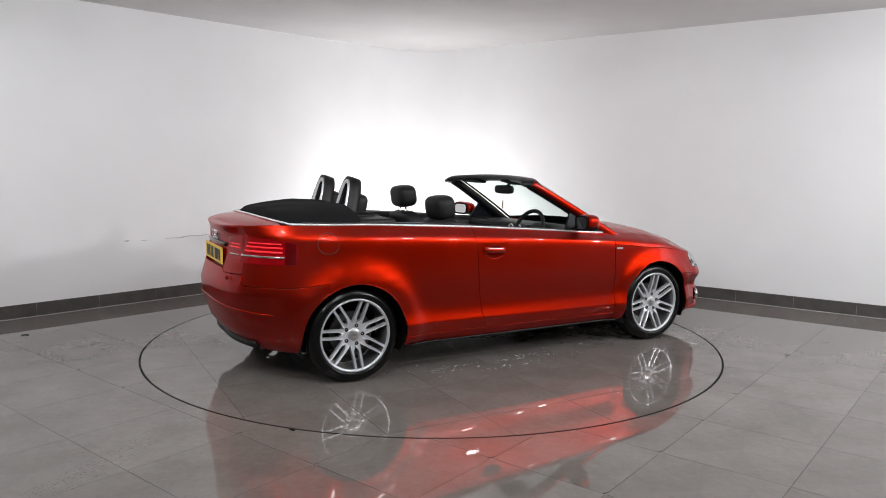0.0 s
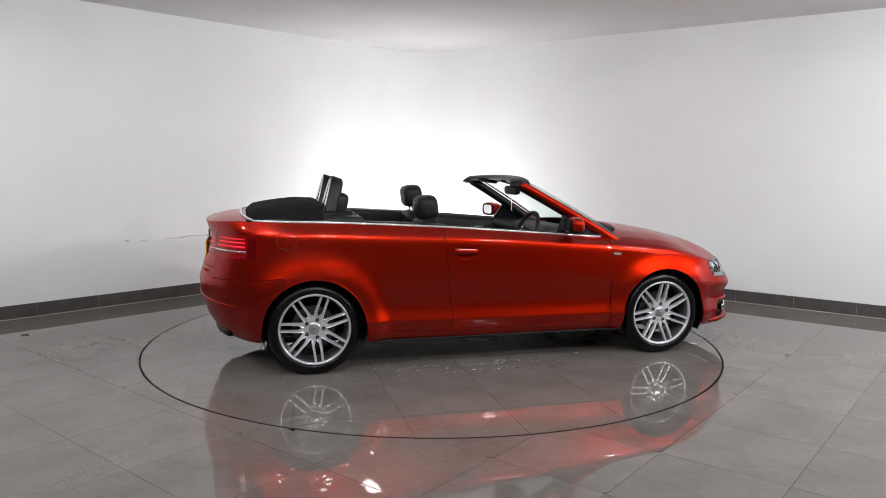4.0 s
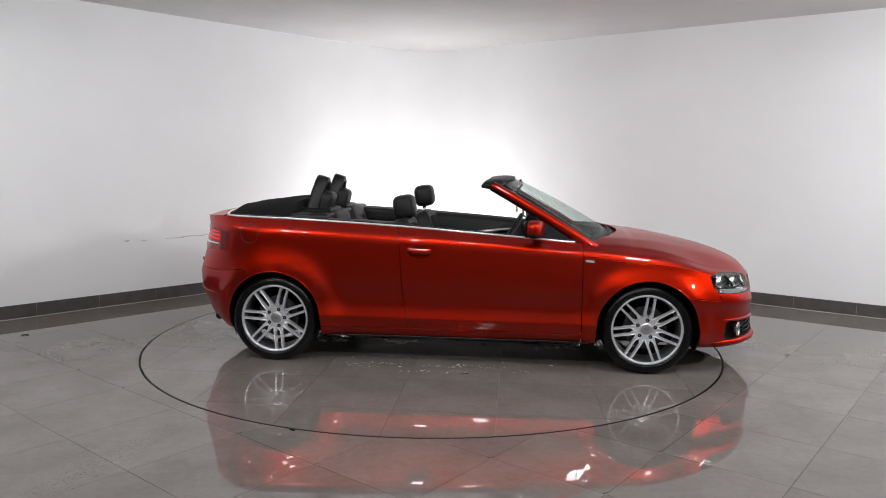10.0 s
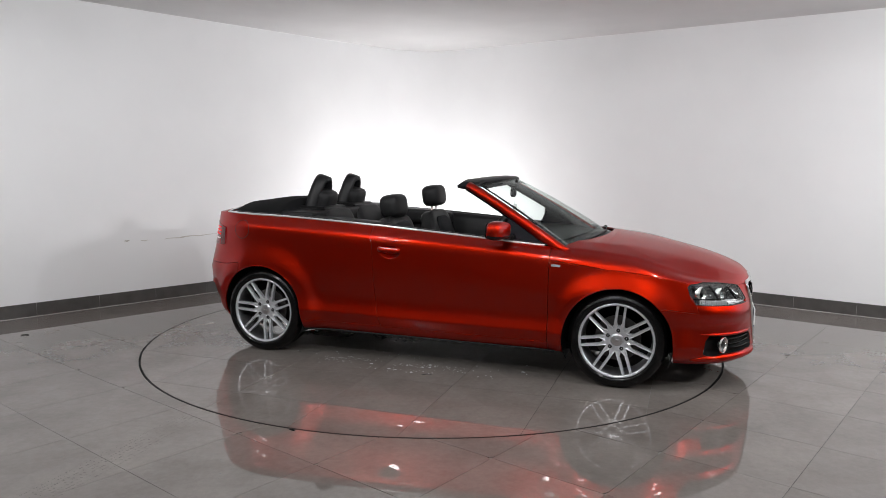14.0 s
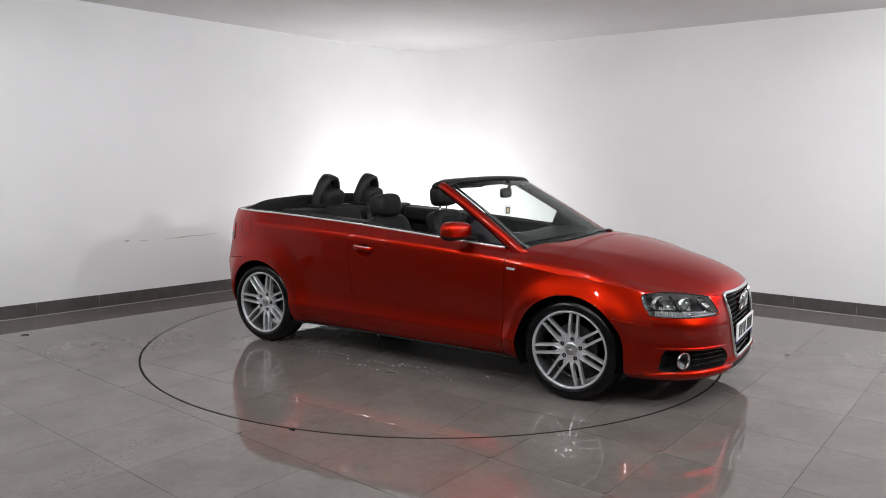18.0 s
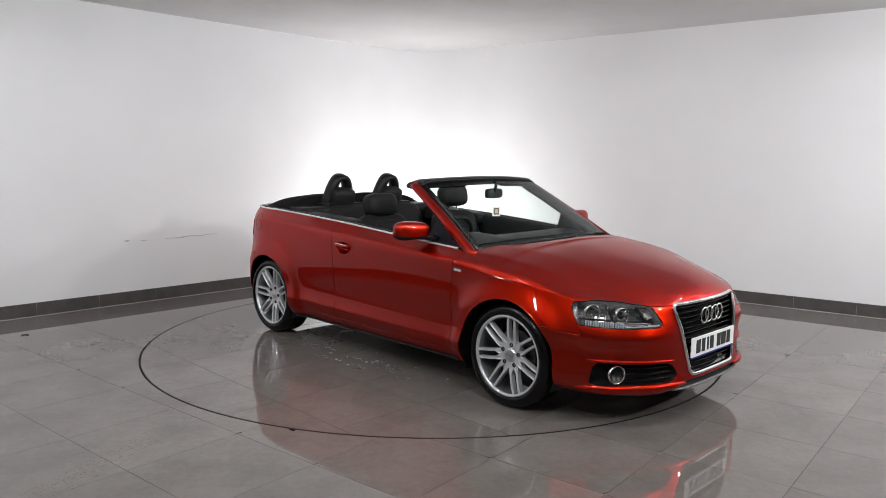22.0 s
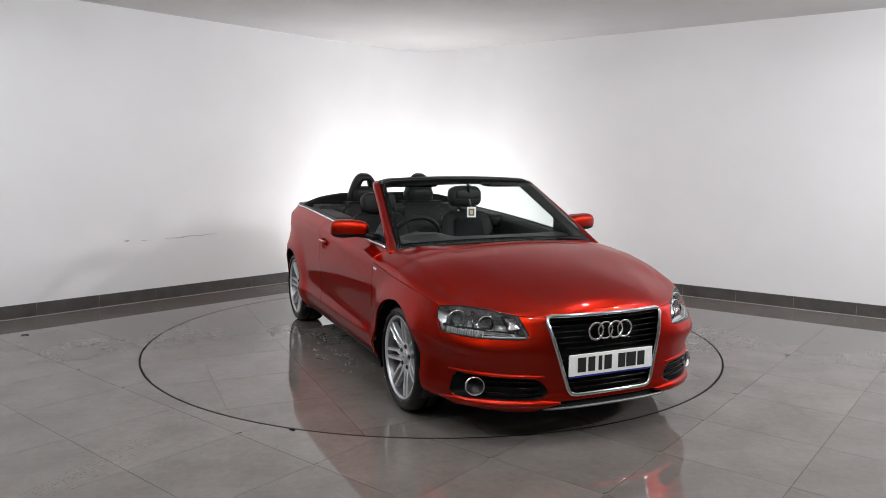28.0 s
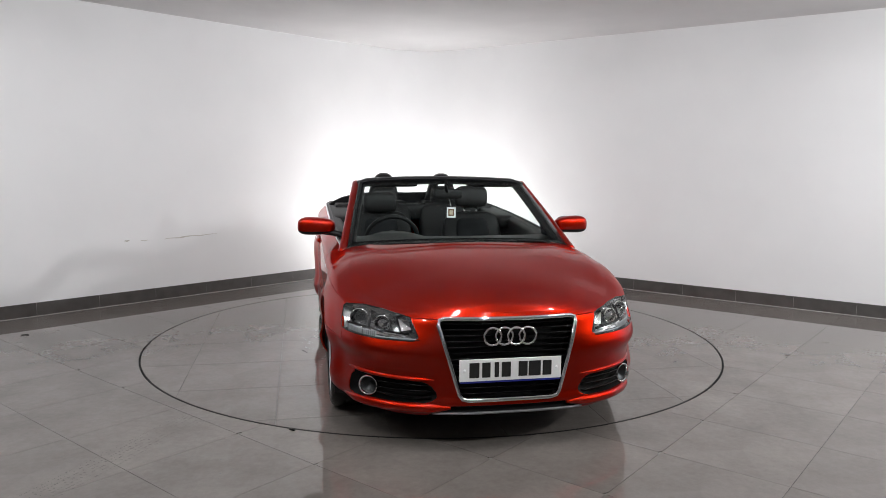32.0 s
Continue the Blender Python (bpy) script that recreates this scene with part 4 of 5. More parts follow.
def build_sides(car):
    for s in SIDES:
        # bright waist strip
        part("waist_strip", strip(side_strip_points(-0.002, 0.004, -1.575, 0.80, 90, s), 0.0085, 8, flat=0.9), BRIGHT, car, "bright metal waist strip")
        part("waist_seal", strip(side_strip_points(-0.018, 0.008, -1.50, 0.84, 90, s), 0.014, 8, flat=0.7), BLACK, car)
        # (door furniture)
        x0, x1, z0 = -0.338, -0.180, 0.815
        hp = []
        for k in range(13):
            f = k / 12
            q, n = on_side(x0 + (x1 - x0) * f, z0 - 0.008 * f, s)
            hp.append(q + n * (0.002 + 0.014 * min(1, 5 * f, 5 * (1 - f))))
        handle = part("door_handle", strip(hp, lambda f: 0.015, 8, flat=1.25), RED, BODY["door", s])
        part("handle_strip", strip([p + Vector((0, s * 0.008, 0.0125)) for p in hp[1:-1]], 0.004, 6), BRIGHT, handle)
        poly_patch("handle_cup", CUP, lambda a, b: on_side(a, b, -1), RED, handle, lift=-0.0005, depth=0, rings=8, dish=lambda f: 0.024 * (1 - f ** 3), s=s, step=(0.02, 0.02))
        # small badge on the wing
        poly_patch("badge", [(0.868, 0.775), (0.925, 0.772), (0.922, 0.758), (0.865, 0.761)], lambda a, b: on_side(a, b, -1), BRIGHT, car, lift=0.0025, depth=0.004, rings=2, s=s, step=(0.02, 0.02))
        # mirror
        mir = build_mirror(car, s)
        # triangular corner glass
        tri = bmesh.new()
        v = [Vector((0.47, s * 0.722, 0.915)), Vector((0.795, s * 0.735, 0.888)), Vector((0.55, s * 0.668, 1.062))]
        a = [tri.verts.new(p) for p in v]
        b = [tri.verts.new(p - Vector((0, s * 0.02, 0.004))) for p in v]
        tri.faces.new(a)
        tri.faces.new(b)
        for k in range(3):
            tri.faces.new((a[k], a[(k + 1) % 3], b[(k + 1) % 3], b[k]))
        part("corner_pane", flip_outward(tri), PANE, car, "dark corner pane", smooth=False)
    loop = []
    for k in range(41):
        g = -1 + 2 * k / 40
        e0 = LINES[-1].at(-1.575)
        x = e0.x - 0.085 * max(0.0, 1 - abs(g) ** 3)
        f_ = abs(g)
        loop.append(Vector((x, -e0.y * g, e0.z + (centre_z(x) - e0.z) * (1 - f_ ** 2.4) + 0.005)))
    part("waist_strip", strip(loop, 0.0085, 8, flat=0.9), BRIGHT, car, "bright metal strip behind the folded roof")
    for s in SIDES:
        for ax in (-AXLE, AXLE):
            lip = []
            for k in range(49):
                a = 0.02 + (pi - 0.04) * k / 48
                q, n = on_side(ax + (ARCH + 0.003) * cos(a), HUB_Z + (ARCH + 0.003) * sin(a), s)
                lip.append(q - n * 0.0035)
            part("arch_lip", strip(lip, 0.0048, 8), RED, car)
    # filler flap on the driver's side
    ring = []
    for k in range(48):
        q, n = on_side(-1.462 + 0.067 * cos(k * pi / 24), 0.905 + 0.067 * sin(k * pi / 24), -1)
        ring.append(q - n * 0.0003)
    part("filler_flap", strip(ring, 0.0024, 5, True), SHUT, car, "round filler flap")
    # sill trims
    for s in SIDES:
        part("sill_trim", strip([on_side(x, 0.215, s)[0] + Vector((0, -s * 0.004, -0.014)) for x in [-0.90 + 1.80 * k / 30 for k in range(31)]], 0.007, 6), BLACK, car)


def build_mirror(car, s):
    mir = new("side_mirror")
    mir.parent = car

    def shp(x, y, z):
        # fuller at the outer end, flat at the back, drooping under
        yy = y
        taper = 0.80 + 0.20 * (0.5 - 0.5 * y)
        x2 = x * (0.75 if x < 0 else 1.0)
        return (x2 * (0.9 + 0.1 * taper), yy, z * taper * (0.92 if z < 0 else 1.0))
    m = Matrix.Translation((0.522, s * 0.900, 0.980)) @ Matrix.Rotation(s * radians(11), 4, "Z")
    if s > 0:
        m = m @ Matrix.Scale(-1, 4, (0, 1, 0))
    bm = bmesh.new()
    bmesh.ops.create_cube(bm, size=2)
    bmesh.ops.subdivide_edges(bm, edges=bm.edges, cuts=9, use_grid_fill=True)
    for v in bm.verts:
        p = v.co
        n = 3.0
        r = (abs(p.x) ** n + abs(p.y) ** n + abs(p.z) ** n) ** (1 / n)
        p = p / r
        p = Vector(shp(p.x, p.y, p.z))
        v.co = Vector((p.x * 0.060, p.y * 0.126, p.z * 0.068))
    low = bm.copy()
    bm.transform(m)
    if s > 0:
        bmesh.ops.reverse_faces(bm, faces=bm.faces)
    part("housing", bm, RED, mir)
    bmesh.ops.bisect_plane(low, geom=list(low.verts) + list(low.edges) + list(low.faces), dist=1e-5, plane_co=(0, 0, -0.026), plane_no=(0.10, 0, 1), clear_outer=True)
    for v in low.verts:
        v.co *= 1.015
    low.transform(m)
    flip_outward(low)
    part("under_shell", low, BLACK, mir)
    g = bmesh.new()
    rows = []
    for i in range(9):
        rows.append([])
        for j in range(9):
            u, w = i / 4 - 1, j / 4 - 1
            k = 1 / max(1e-6, (abs(u) ** 4 + abs(w) ** 4) ** 0.25) * max(abs(u), abs(w)) if (u or w) else 0
            rows[-1].append(Vector((-0.0468, u * k * 0.082, w * k * 0.044)))
    grid(g, rows)
    g.transform(m)
    flip_outward(g)
    part("mirror_glass", g, MIRROR, mir)
    edge = []
    for k in range(40):
        u, w = cos(k * pi / 20), sin(k * pi / 20)
        f = 1 / (abs(u) ** 4 + abs(w) ** 4) ** 0.25
        edge.append(m @ Vector((-0.046, u * f * 0.086, w * f * 0.048)))
    part("glass_rim", strip(edge, 0.008, 8, True), MATT, mir)
    part("arm", strip([(0.530, s * 0.85, 0.945), (0.545, s * 0.80, 0.940), (0.56, s * 0.76, 0.930), (0.57, s * 0.72, 0.920)], 0.028, 8, flat=0.8), BLACK, mir)
    return mir


def screen_point(a, b):
    """On the windscreen: a across from -1 to 1, b up from 0 to 1."""
    base = Vector((0.945 + 0.155 * (1 - a * a), 0.725 * a, 0.878 + 0.035 * (1 - a * a)))
    top = Vector((0.275 + 0.085 * (1 - a * a), 0.594 * a, 1.283 + 0.022 * (1 - a * a)))
    p = base.lerp(top, b)
    n = Vector((0.52, 0, 0.85))
    return p + n * (0.016 * 4 * b * (1 - b) * (0.6 + 0.4 * (1 - a * a)))


def build_screen(car):
    ws = new("windscreen")
    ws.parent = car
    g = bmesh.new()
    grid(g, [[screen_point(-1 + 2 * i / 24, j / 12) for j in range(13)] for i in range(25)])
    flip_outward(g)
    bmesh.ops.solidify(g, geom=g.faces, thickness=0.004)
    flip_outward(g)
    ob = part("glass", g, SCREEN, ws, "clear greenish windscreen glass")
    ob.visible_shadow = False
    # dark edge band on the glass
    n = Vector((0.52, 0, 0.85)) * -0.007
    for nm, fn in (("top_band", lambda u, v: screen_point(-1 + 2 * u, 0.89 + 0.11 * v)), ("low_band", lambda u, v: screen_point(-1 + 2 * u, 0.0 + 0.085 * v)),
                   ("side_band", lambda u, v: screen_point(-1.0 + 0.042 * v, u)), ("side_band", lambda u, v: screen_point(1.0 - 0.042 * v, u))):
        b = bmesh.new()
        grid(b, [[fn(i / 20, j / 2) + n for j in range(3)] for i in range(21)])
        bmesh.ops.solidify(b, geom=b.faces, thickness=0.003)
        part(nm, flip_outward(b), BLACK, ws)
    # pillars: red outside, black inside
    for s in SIDES:
        rows, dark, seal = [], [], []
        for k in range(25):
            f = -0.05 + 1.05 * k / 24
            p = screen_point(s, f)
            w = 0.035 + 0.020 * (1 - f) ** 2
            out = Vector((-0.45, s * 0.80, -0.12)).normalized()
            along = (screen_point(s, min(1, f + 0.02)) - screen_point(s, max(0, f - 0.02))).normalized()
            up = out.cross(along) * (1 if s < 0 else -1)
            if up.z < 0:
                up = -up
            c = p + Vector((-0.042, s * 0.014, -0.026))
            ring = []
            for a in range(10):
                t = 2 * pi * a / 10
                ring.append(c + out * (0.033 * cos(t)) + up * (w * sin(t) * 0.85))
            rows.append(ring)
            seal.append(c - up * (w * 0.72) + out * 0.004)
            cd = c + Vector((-0.010, -s * 0.027, -0.004))
            dark.append(cd)
        b = bmesh.new()
        vs = grid(b, rows, close_v=True)
        b.faces.new(vs[0])
        b.faces.new(vs[-1])
        part("pillar", flip_outward(b), RED, ws, "red windscreen pillar")
        part("pillar_trim", strip(dark, 0.036, 10), BLACK, ws)
        part("pillar_seal", strip(seal, 0.015, 10), MATT, ws)
    # header rail
    rows = []
    for k in range(33):
        a = -1.025 + 2.05 * k / 32
        p = screen_point(max(-1, min(1, a)), 1.0)
        p.y = 0.594 * a
        dz = -0.015 * max(0, abs(a) - 0.9) * 10
        prof = ((0.024, -0.012), (0.026, 0.000), (0.008, 0.008), (-0.05, 0.012), (-0.105, 0.008), (-0.128, -0.008), (-0.125, -0.026), (-0.08, -0.034), (-0.02, -0.030))
        rows.append([p + Vector((dx, 0, dz2 + dz)) for dx, dz2 in prof])
    b = bmesh.new()
    vs = grid(b, rows, close_v=True)
    b.faces.new(vs[0])
    b.faces.new(vs[-1])
    part("header_rail", flip_outward(b), BLACK, ws, "black header rail")
    for y in (-0.36, 0.36):
        soft_box("sun_visor", (0.13, 0.36, 0.022), CLOTH, ws, Matrix.Translation((0.27, y, 1.262)) @ Matrix.Rotation(radians(14), 4, "Y"))
    # inside mirror
    im = soft_box("inside_mirror", (0.04, 0.215, 0.072), BLACK, ws, Matrix.Translation((0.395, 0.025, 1.192)) @ Matrix.Rotation(radians(10), 4, "Z"), round_=0.6)
    part("stem", strip([(0.405, 0.02, 1.20), (0.44, 0, 1.25), (0.42, 0, 1.285)], 0.012, 8), BLACK, ws)
    # wipers
    for y0, y1, b0 in ((-0.52, 0.06, 0.035), (0.56, 0.12, 0.035)):
        pts = [screen_point((y0 + (y1 - y0) * k / 12) / 0.72, -0.005 + 0.022 * (k / 12) + (0.012 if y0 > 0 else 0)) + Vector((0.012, 0, 0.010)) for k in range(13)]
        w = part("wiper", strip(pts, 0.006, 6), BLACK, ws)
        part("arm", strip([Vector((1.035, y0 * 1.08, 0.893)), pts[1] + Vector((0.010, 0, 0.009)), pts[6] + Vector((0.005, 0, 0.006))], 0.007, 6), BLACK, w)
    cowl = bmesh.new()
    rows = []
    for k in range(31):
        a = -1 + 2 * k / 30
        p = screen_point(a, 0.0)
        q = Vector((0.89 + 0.275 * (1 - abs(a) ** 3), 0.72 * a, 0.856 + 0.04 * (1 - a * a)))
        rows.append([p + Vector((-0.03, 0, 0.006)), p + Vector((0.01, 0, -0.004)), q, q + Vector((0.03, 0, -0.02)), q + Vector((-0.1, 0, -0.08))])
    grid(cowl, rows)
    part("scuttle", flip_outward(cowl), BLACK, car, "black plastic scuttle below the windscreen")


def build_rear(car):
    LAMP_R = [(60.0, 0.912), (50, 0.928), (40, 0.938), (31, 0.940), (24.5, 0.932), (21, 0.905), (19.5, 0.85), (22, 0.800), (27, 0.781), (34, 0.773), (45, 0.770), (58.5, 0.775), (60.5, 0.79)]
    for s in SIDES:
        pr = lambda a, z: on_tail(a, z, -1)
        lamp_ob = poly_patch("tail_light", LAMP_R, pr, REDGLASS, car, lift=0.005, depth=0.012, rings=8, s=s, label="red tail light with a clear stripe", step=(2, 0.02))
        poly_patch("rear_lens", [(59.6, 0.908), (55.2, 0.914), (55.2, 0.776), (59.8, 0.779)], pr, SMOKE, lamp_ob, lift=0.0065, depth=0.003, rings=3, s=s, step=(2, 0.02))
        for z, r, mt, a0, a1 in ((0.819, 0.0085, CHROME, 33.5, 55.0), (0.850, 0.0068, GLOWRED, 35.5, 54.0), (0.877, 0.0062, GLOWRED, 36.0, 54.0), (0.902, 0.0050, GLOWRED, 37.0, 53.5),
                                 (0.862, 0.0040, GLOWRED, 23.0, 31.5), (0.884, 0.0036, GLOWRED, 24.0, 31.5), (0.818, 0.0050, CHROME, 24.0, 31.8)):
            pts = []
            for k in range(15):
                q, n = on_tail(a0 + (a1 - a0) * k / 14, z, -1)
                p = q + n * 0.0045
                pts.append(Vector((p.x, p.y * -s, p.z)))
            part("bar", strip(pts, r, 6), mt, lamp_ob)
        pts = []
        for k in range(10):
            q, n = on_tail(33.2 + 1.0 * k / 9, 0.774 + 0.164 * k / 9, -1)
            p = q + n * 0.005
            pts.append(Vector((p.x, p.y * -s, p.z)))
        part("split", strip(pts, 0.0022, 5), SHUT, lamp_ob)
    ledge = [p for p in (LINES[3].at(-1.62 - 0.63 * k / 24) for k in range(25))]
    ledge += [Vector((p.x, -p.y, p.z)) for p in reversed(ledge[:-1])]
    part("bumper_ledge", strip([p + Vector((0.002 if abs(p.y) > 0.6 else 0.0035, 0.0, 0.0)) for p in ledge], lambda f: 0.0085 * min(1.0, 0.2 + 6 * f, 0.2 + 6 * (1 - f)), 8), RED, car)
    lid = BODY["boot_lid"]
    q, n = on_rear(0, 0.75)
    REAR_X = on_rear(0.2, 0.79)[0].x
    rec = bmesh.new()
    edge = [(-0.287, 0.721), (0.287, 0.721), (0.287, 0.865), (-0.287, 0.865)]
    ring = densify(edge, (0.03, 0.03))
    rows = [[on_rear(y, z)[0] + Vector((0.004, 0, 0)) for y, z in ring], [on_rear(y, z)[0] + Vector((0.03, 0, 0)) for y, z in ring],
            [Vector((REAR_X + 0.020, y * 0.96, 0.792 + (z - 0.792) * 0.94)) for y, z in ring]]
    vs = grid(rec, rows, close_v=True)
    rec.faces.new(vs[-1])
    part("plate_recess", flip_outward(rec), RED, lid)
    px = on_rear(0.0, 0.79)[0].x + 0.004
    plate = part("number_plate", box(bmesh.new(), px - 0.008, px, -0.26, 0.26, 0.735, 0.846, 0.003), YELLOW, car, "yellow number plate", smooth=False)
    for y, w in ((0.185, 0.05), (0.125, 0.042), (0.072, 0.022), (0.024, 0.046), (-0.062, 0.046), (-0.122, 0.062), (-0.186, 0.046)):
        part("bar", box(bmesh.new(), px - 0.0092, px - 0.0082, y - w / 2, y + w / 2, 0.753, 0.828), LETTER, plate, smooth=False)
    part("boot_handle", strip([on_rear(y, 0.868)[0] + Vector((-0.006, 0, 0)) for y in [-0.27 + 0.54 * k / 16 for k in range(17)]], 0.014, 8), GLOSS, lid)
    for k in range(4):
        yc = -0.066 + 0.044 * k
        part("ring", strip([on_rear(yc, 0.915)[0] + Vector((-0.004, 0.029 * cos(a * pi / 12), 0.029 * sin(a * pi / 12))) for a in range(24)], 0.0040, 6, True), CHROME, lid)
    for y, w in ((-0.36, 0.04), (-0.41, 0.03)):
        q, n = on_rear(y, 0.665)
        part("badge", box(bmesh.new(), -0.002, 0.002, -w / 2, w / 2, -0.009, 0.009, 0.001, Matrix.Translation(q + n * 0.002) @ Matrix.Rotation(-0.35, 4, "Z")), CHROME, lid, smooth=False)
    low = []
    for k in range(41):
        a = -38 + 76 * k / 40
        q, n = on_tail(abs(a), 0.27, -1)
        q = q - n * 0.034
        low.append(Vector((q.x, q.y * (1 if a > 0 else -1), 0.238)))
    part("rear_valance", strip(low, 0.026, 10, flat=1.0), BLACK, car, "black rear valance")
    # tail pipe hint under the bumper
    for y in (-0.40, -0.47):
        lathe_part("tail_pipe", [(-1.60, 0.026), (-1.85, 0.028), (-1.85, 0.024), (-1.62, 0.022)], CHROME, car, 20, m=Matrix.Translation((0, -y, 0.225)), axis="x")


def build_inside(car):
    # tub: ledges, inner walls and floor
    tub = bmesh.new()
    rows = []
    for k in range(70):
        c = -1.62 + (0.90 + 1.62) * k / 69
        e = LINES[-1].at(c)
        w = -e.y
        half = [Vector((e.x, -w + 0.010, e.z + 0.004)), Vector((e.x, -w + 0.035, e.z + 0.010)), Vector((e.x, -w + 0.085, e.z + 0.004)), Vector((e.x, -w + 0.11, e.z - 0.03)),
                Vector((e.x, -w + 0.09, e.z - 0.16)), Vector((e.x, -w + 0.13, 0.60)), Vector((e.x, -w + 0.12, 0.34)), Vector((e.x, 0, 0.32))]
        other = [Vector((p.x, -p.y, p.z)) for p in reversed(half[:-1])]
        rows.append(half + other)
    grid(tub, rows)
    part("cockpit_lining", flip_outward(tub), LEATHER, car, "black leather and plastic cockpit lining")
    # folded roof under its cover
    rows = []
    for k in range(26):
        f = k / 25
        x = -1.70 + 0.495 * f
        e = LINES[-1].at(max(-1.9, x + 0.02))
        w = -LINES[-1].at(max(-1.65, x)).y - 0.02
        if x < -1.55:
            w *= (max(0.0, 1 - ((-1.55 - x) / 0.167) ** 2.6)) ** (1 / 2.6) * 0.22 + 0.78
        h = 0.052 * min(1, f / 0.10) ** 0.6 + 0.062 * min(1, f / 0.75) ** 0.8
        row = []
        zb = LINES[-1].at(max(-1.62, x)).z
        for j in range(31):
            g = j / 15 - 1
            z = zb + 0.004 + h * (1 - abs(g) ** 5) + 0.003 * sin(9 * g + 7 * f) * (1 - abs(g))
            row.append(Vector((x - 0.03 * (1 - g * g) * (1 - f), g * w, z)))
        rows.append(row)
    last = [Vector((p.x + 0.012, p.y, p.z - 0.10)) for p in rows[-1]]
    rows.append(last)
    rows.insert(0, [Vector((p.x - 0.004, p.y, p.z - 0.03)) for p in rows[0]])
    b = bmesh.new()
    grid(b, rows)
    part("folded_roof", flip_outward(b), CLOTH, car, "folded black canvas roof")
    # shelf behind the rear seats
    part("rear_shelf", box(bmesh.new(), -1.29, -0.94, -0.70, 0.70, 0.90, 1.040, 0.02), BLACK, car)
    for s in SIDES:   # padded side rests
        soft_box("side_rest", (0.95, 0.17, 0.12), LEATHER, car, Matrix.Translation((-0.78, s * 0.665, 0.945)) @ Matrix.Rotation(radians(2.4), 4, "Y"))
    # rear bench
    bench = new("rear_bench")
    bench.parent = car
    for s in SIDES:
        soft_box("backrest", (0.16, 0.48, 0.50), LEATHER, bench, Matrix.Translation((-0.93, s * 0.28, 0.80)) @ Matrix.Rotation(radians(-18), 4, "Y"))
        soft_box("cushion", (0.48, 0.48, 0.16), LEATHER, bench, Matrix.Translation((-0.68, s * 0.28, 0.56)))
    # roll hoops with head pads
    for s in SIDES:
        hoop = new("roll_hoop")
        hoop.parent = car
        y0 = s * 0.264

        def arch(wb, wt, top, n=28):
            pts = []
            for k in range(n + 1):
                t = k / n
                a = pi * t
                yy = -cos(a)
                zz = max(0.0, sin(a))
                q = abs(yy) ** 0.62 * (1 if yy > 0 else -1)
                h = zz ** 0.45
                w = wb + (wt - wb) * h
                pts.append((q * w, h * top))
            return pts
        outer, inner = arch(0.155, 0.092, 0.278), arch(0.070, 0.040, 0.228)
        tilt = Matrix.Translation((-1.15, y0, 1.035)) @ Matrix.Rotation(radians(15), 4, "Y")
        b = bmesh.new()
        rows = []
        for (ya, za), (yb, zb) in zip(outer, inner):
            mid = ((ya + yb) / 2, (za + zb) / 2)
            rows.append([Vector((-0.030, ya * 0.97 + yb * 0.03, za)), Vector((0.0, ya, za)), Vector((0.045, ya * 0.96 + yb * 0.04, za * 0.99)), Vector((0.060, *mid)),
                         Vector((0.045, yb, zb)), Vector((0.0, yb, zb)), Vector((-0.030, yb * 0.97 + ya * 0.03, zb))])
        grid(b, rows, close_v=True)
        b.transform(tilt)
        part("hoop_bar", flip_outward(b), BLACK, hoop, "black padded roll hoop")
        b = bmesh.new()
        rows = []
        for (ya, za), (yb, zb) in zip(outer, inner):
            rows.append([Vector((-0.031, ya * 0.55 + yb * 0.45, za * 0.55 + zb * 0.45)), Vector((-0.038, ya * 0.48 + yb * 0.52, za * 0.48 + zb * 0.52)), Vector((-0.038, ya * 0.16 + yb * 0.84, za * 0.16 + zb * 0.84)), Vector((-0.031, yb, zb))])
        grid(b, rows)
        b.transform(tilt)
        part("hoop_trim", flip_outward(b), SATIN, hoop, "satin metal hoop trim")
        soft_box("head_pad", (0.13, 0.215, 0.215), LEATHER, hoop, tilt @ Matrix.Translation((0.065, 0, 0.070)), round_=0.6)
        part("foot", box(bmesh.new(), -1.24, -0.98, y0 - 0.18, y0 + 0.18, 1.03, 1.066, 0.018), BLACK, hoop)
    # front seats
    for s, raise_, dx in ((-1, 0.0, 0.0), (1, 0.050, 0.055)):
        seat = new("front_seat")
        seat.parent = car
        y0 = s * 0.37

        def bolster(x, y, z):
            return (x + 0.45 * max(0, abs(y) - 0.45) * (1 if x > 0 else 0.3), y * (1 - 0.10 * max(0, z)), z)
        soft_box("seat_cushion", (0.50, 0.50, 0.16), LEATHER, seat, Matrix.Translation((-0.08 + dx, y0, 0.53)) @ Matrix.Rotation(radians(-8), 4, "Y"))
        soft_box("backrest", (0.13, 0.50, 0.60), LEATHER, seat, Matrix.Translation((-0.36 + dx, y0, 0.72)) @ Matrix.Rotation(radians(-17), 4, "Y"), round_=0.4, cuts=8, shape=bolster)
        soft_box("backrest_centre", (0.11, 0.27, 0.46), SUEDE, seat, Matrix.Translation((-0.325 + dx, y0, 0.74)) @ Matrix.Rotation(radians(-17), 4, "Y"), round_=0.3)
        hz = 1.083 + raise_
        soft_box("headrest", (0.158, 0.275, 0.178), LEATHER, seat, Matrix.Translation((-0.430 + dx, y0, hz)) @ Matrix.Rotation(radians(-8), 4, "Y"), round_=0.74, cuts=8)
        for yy in (-0.05, 0.05):
            part("post", strip([(-0.432 + dx, y0 + yy, hz - 0.06), (-0.43 + dx, y0 + yy, 0.92)], 0.007, 8), CHROME, seat)
    # dashboard
    rows = []
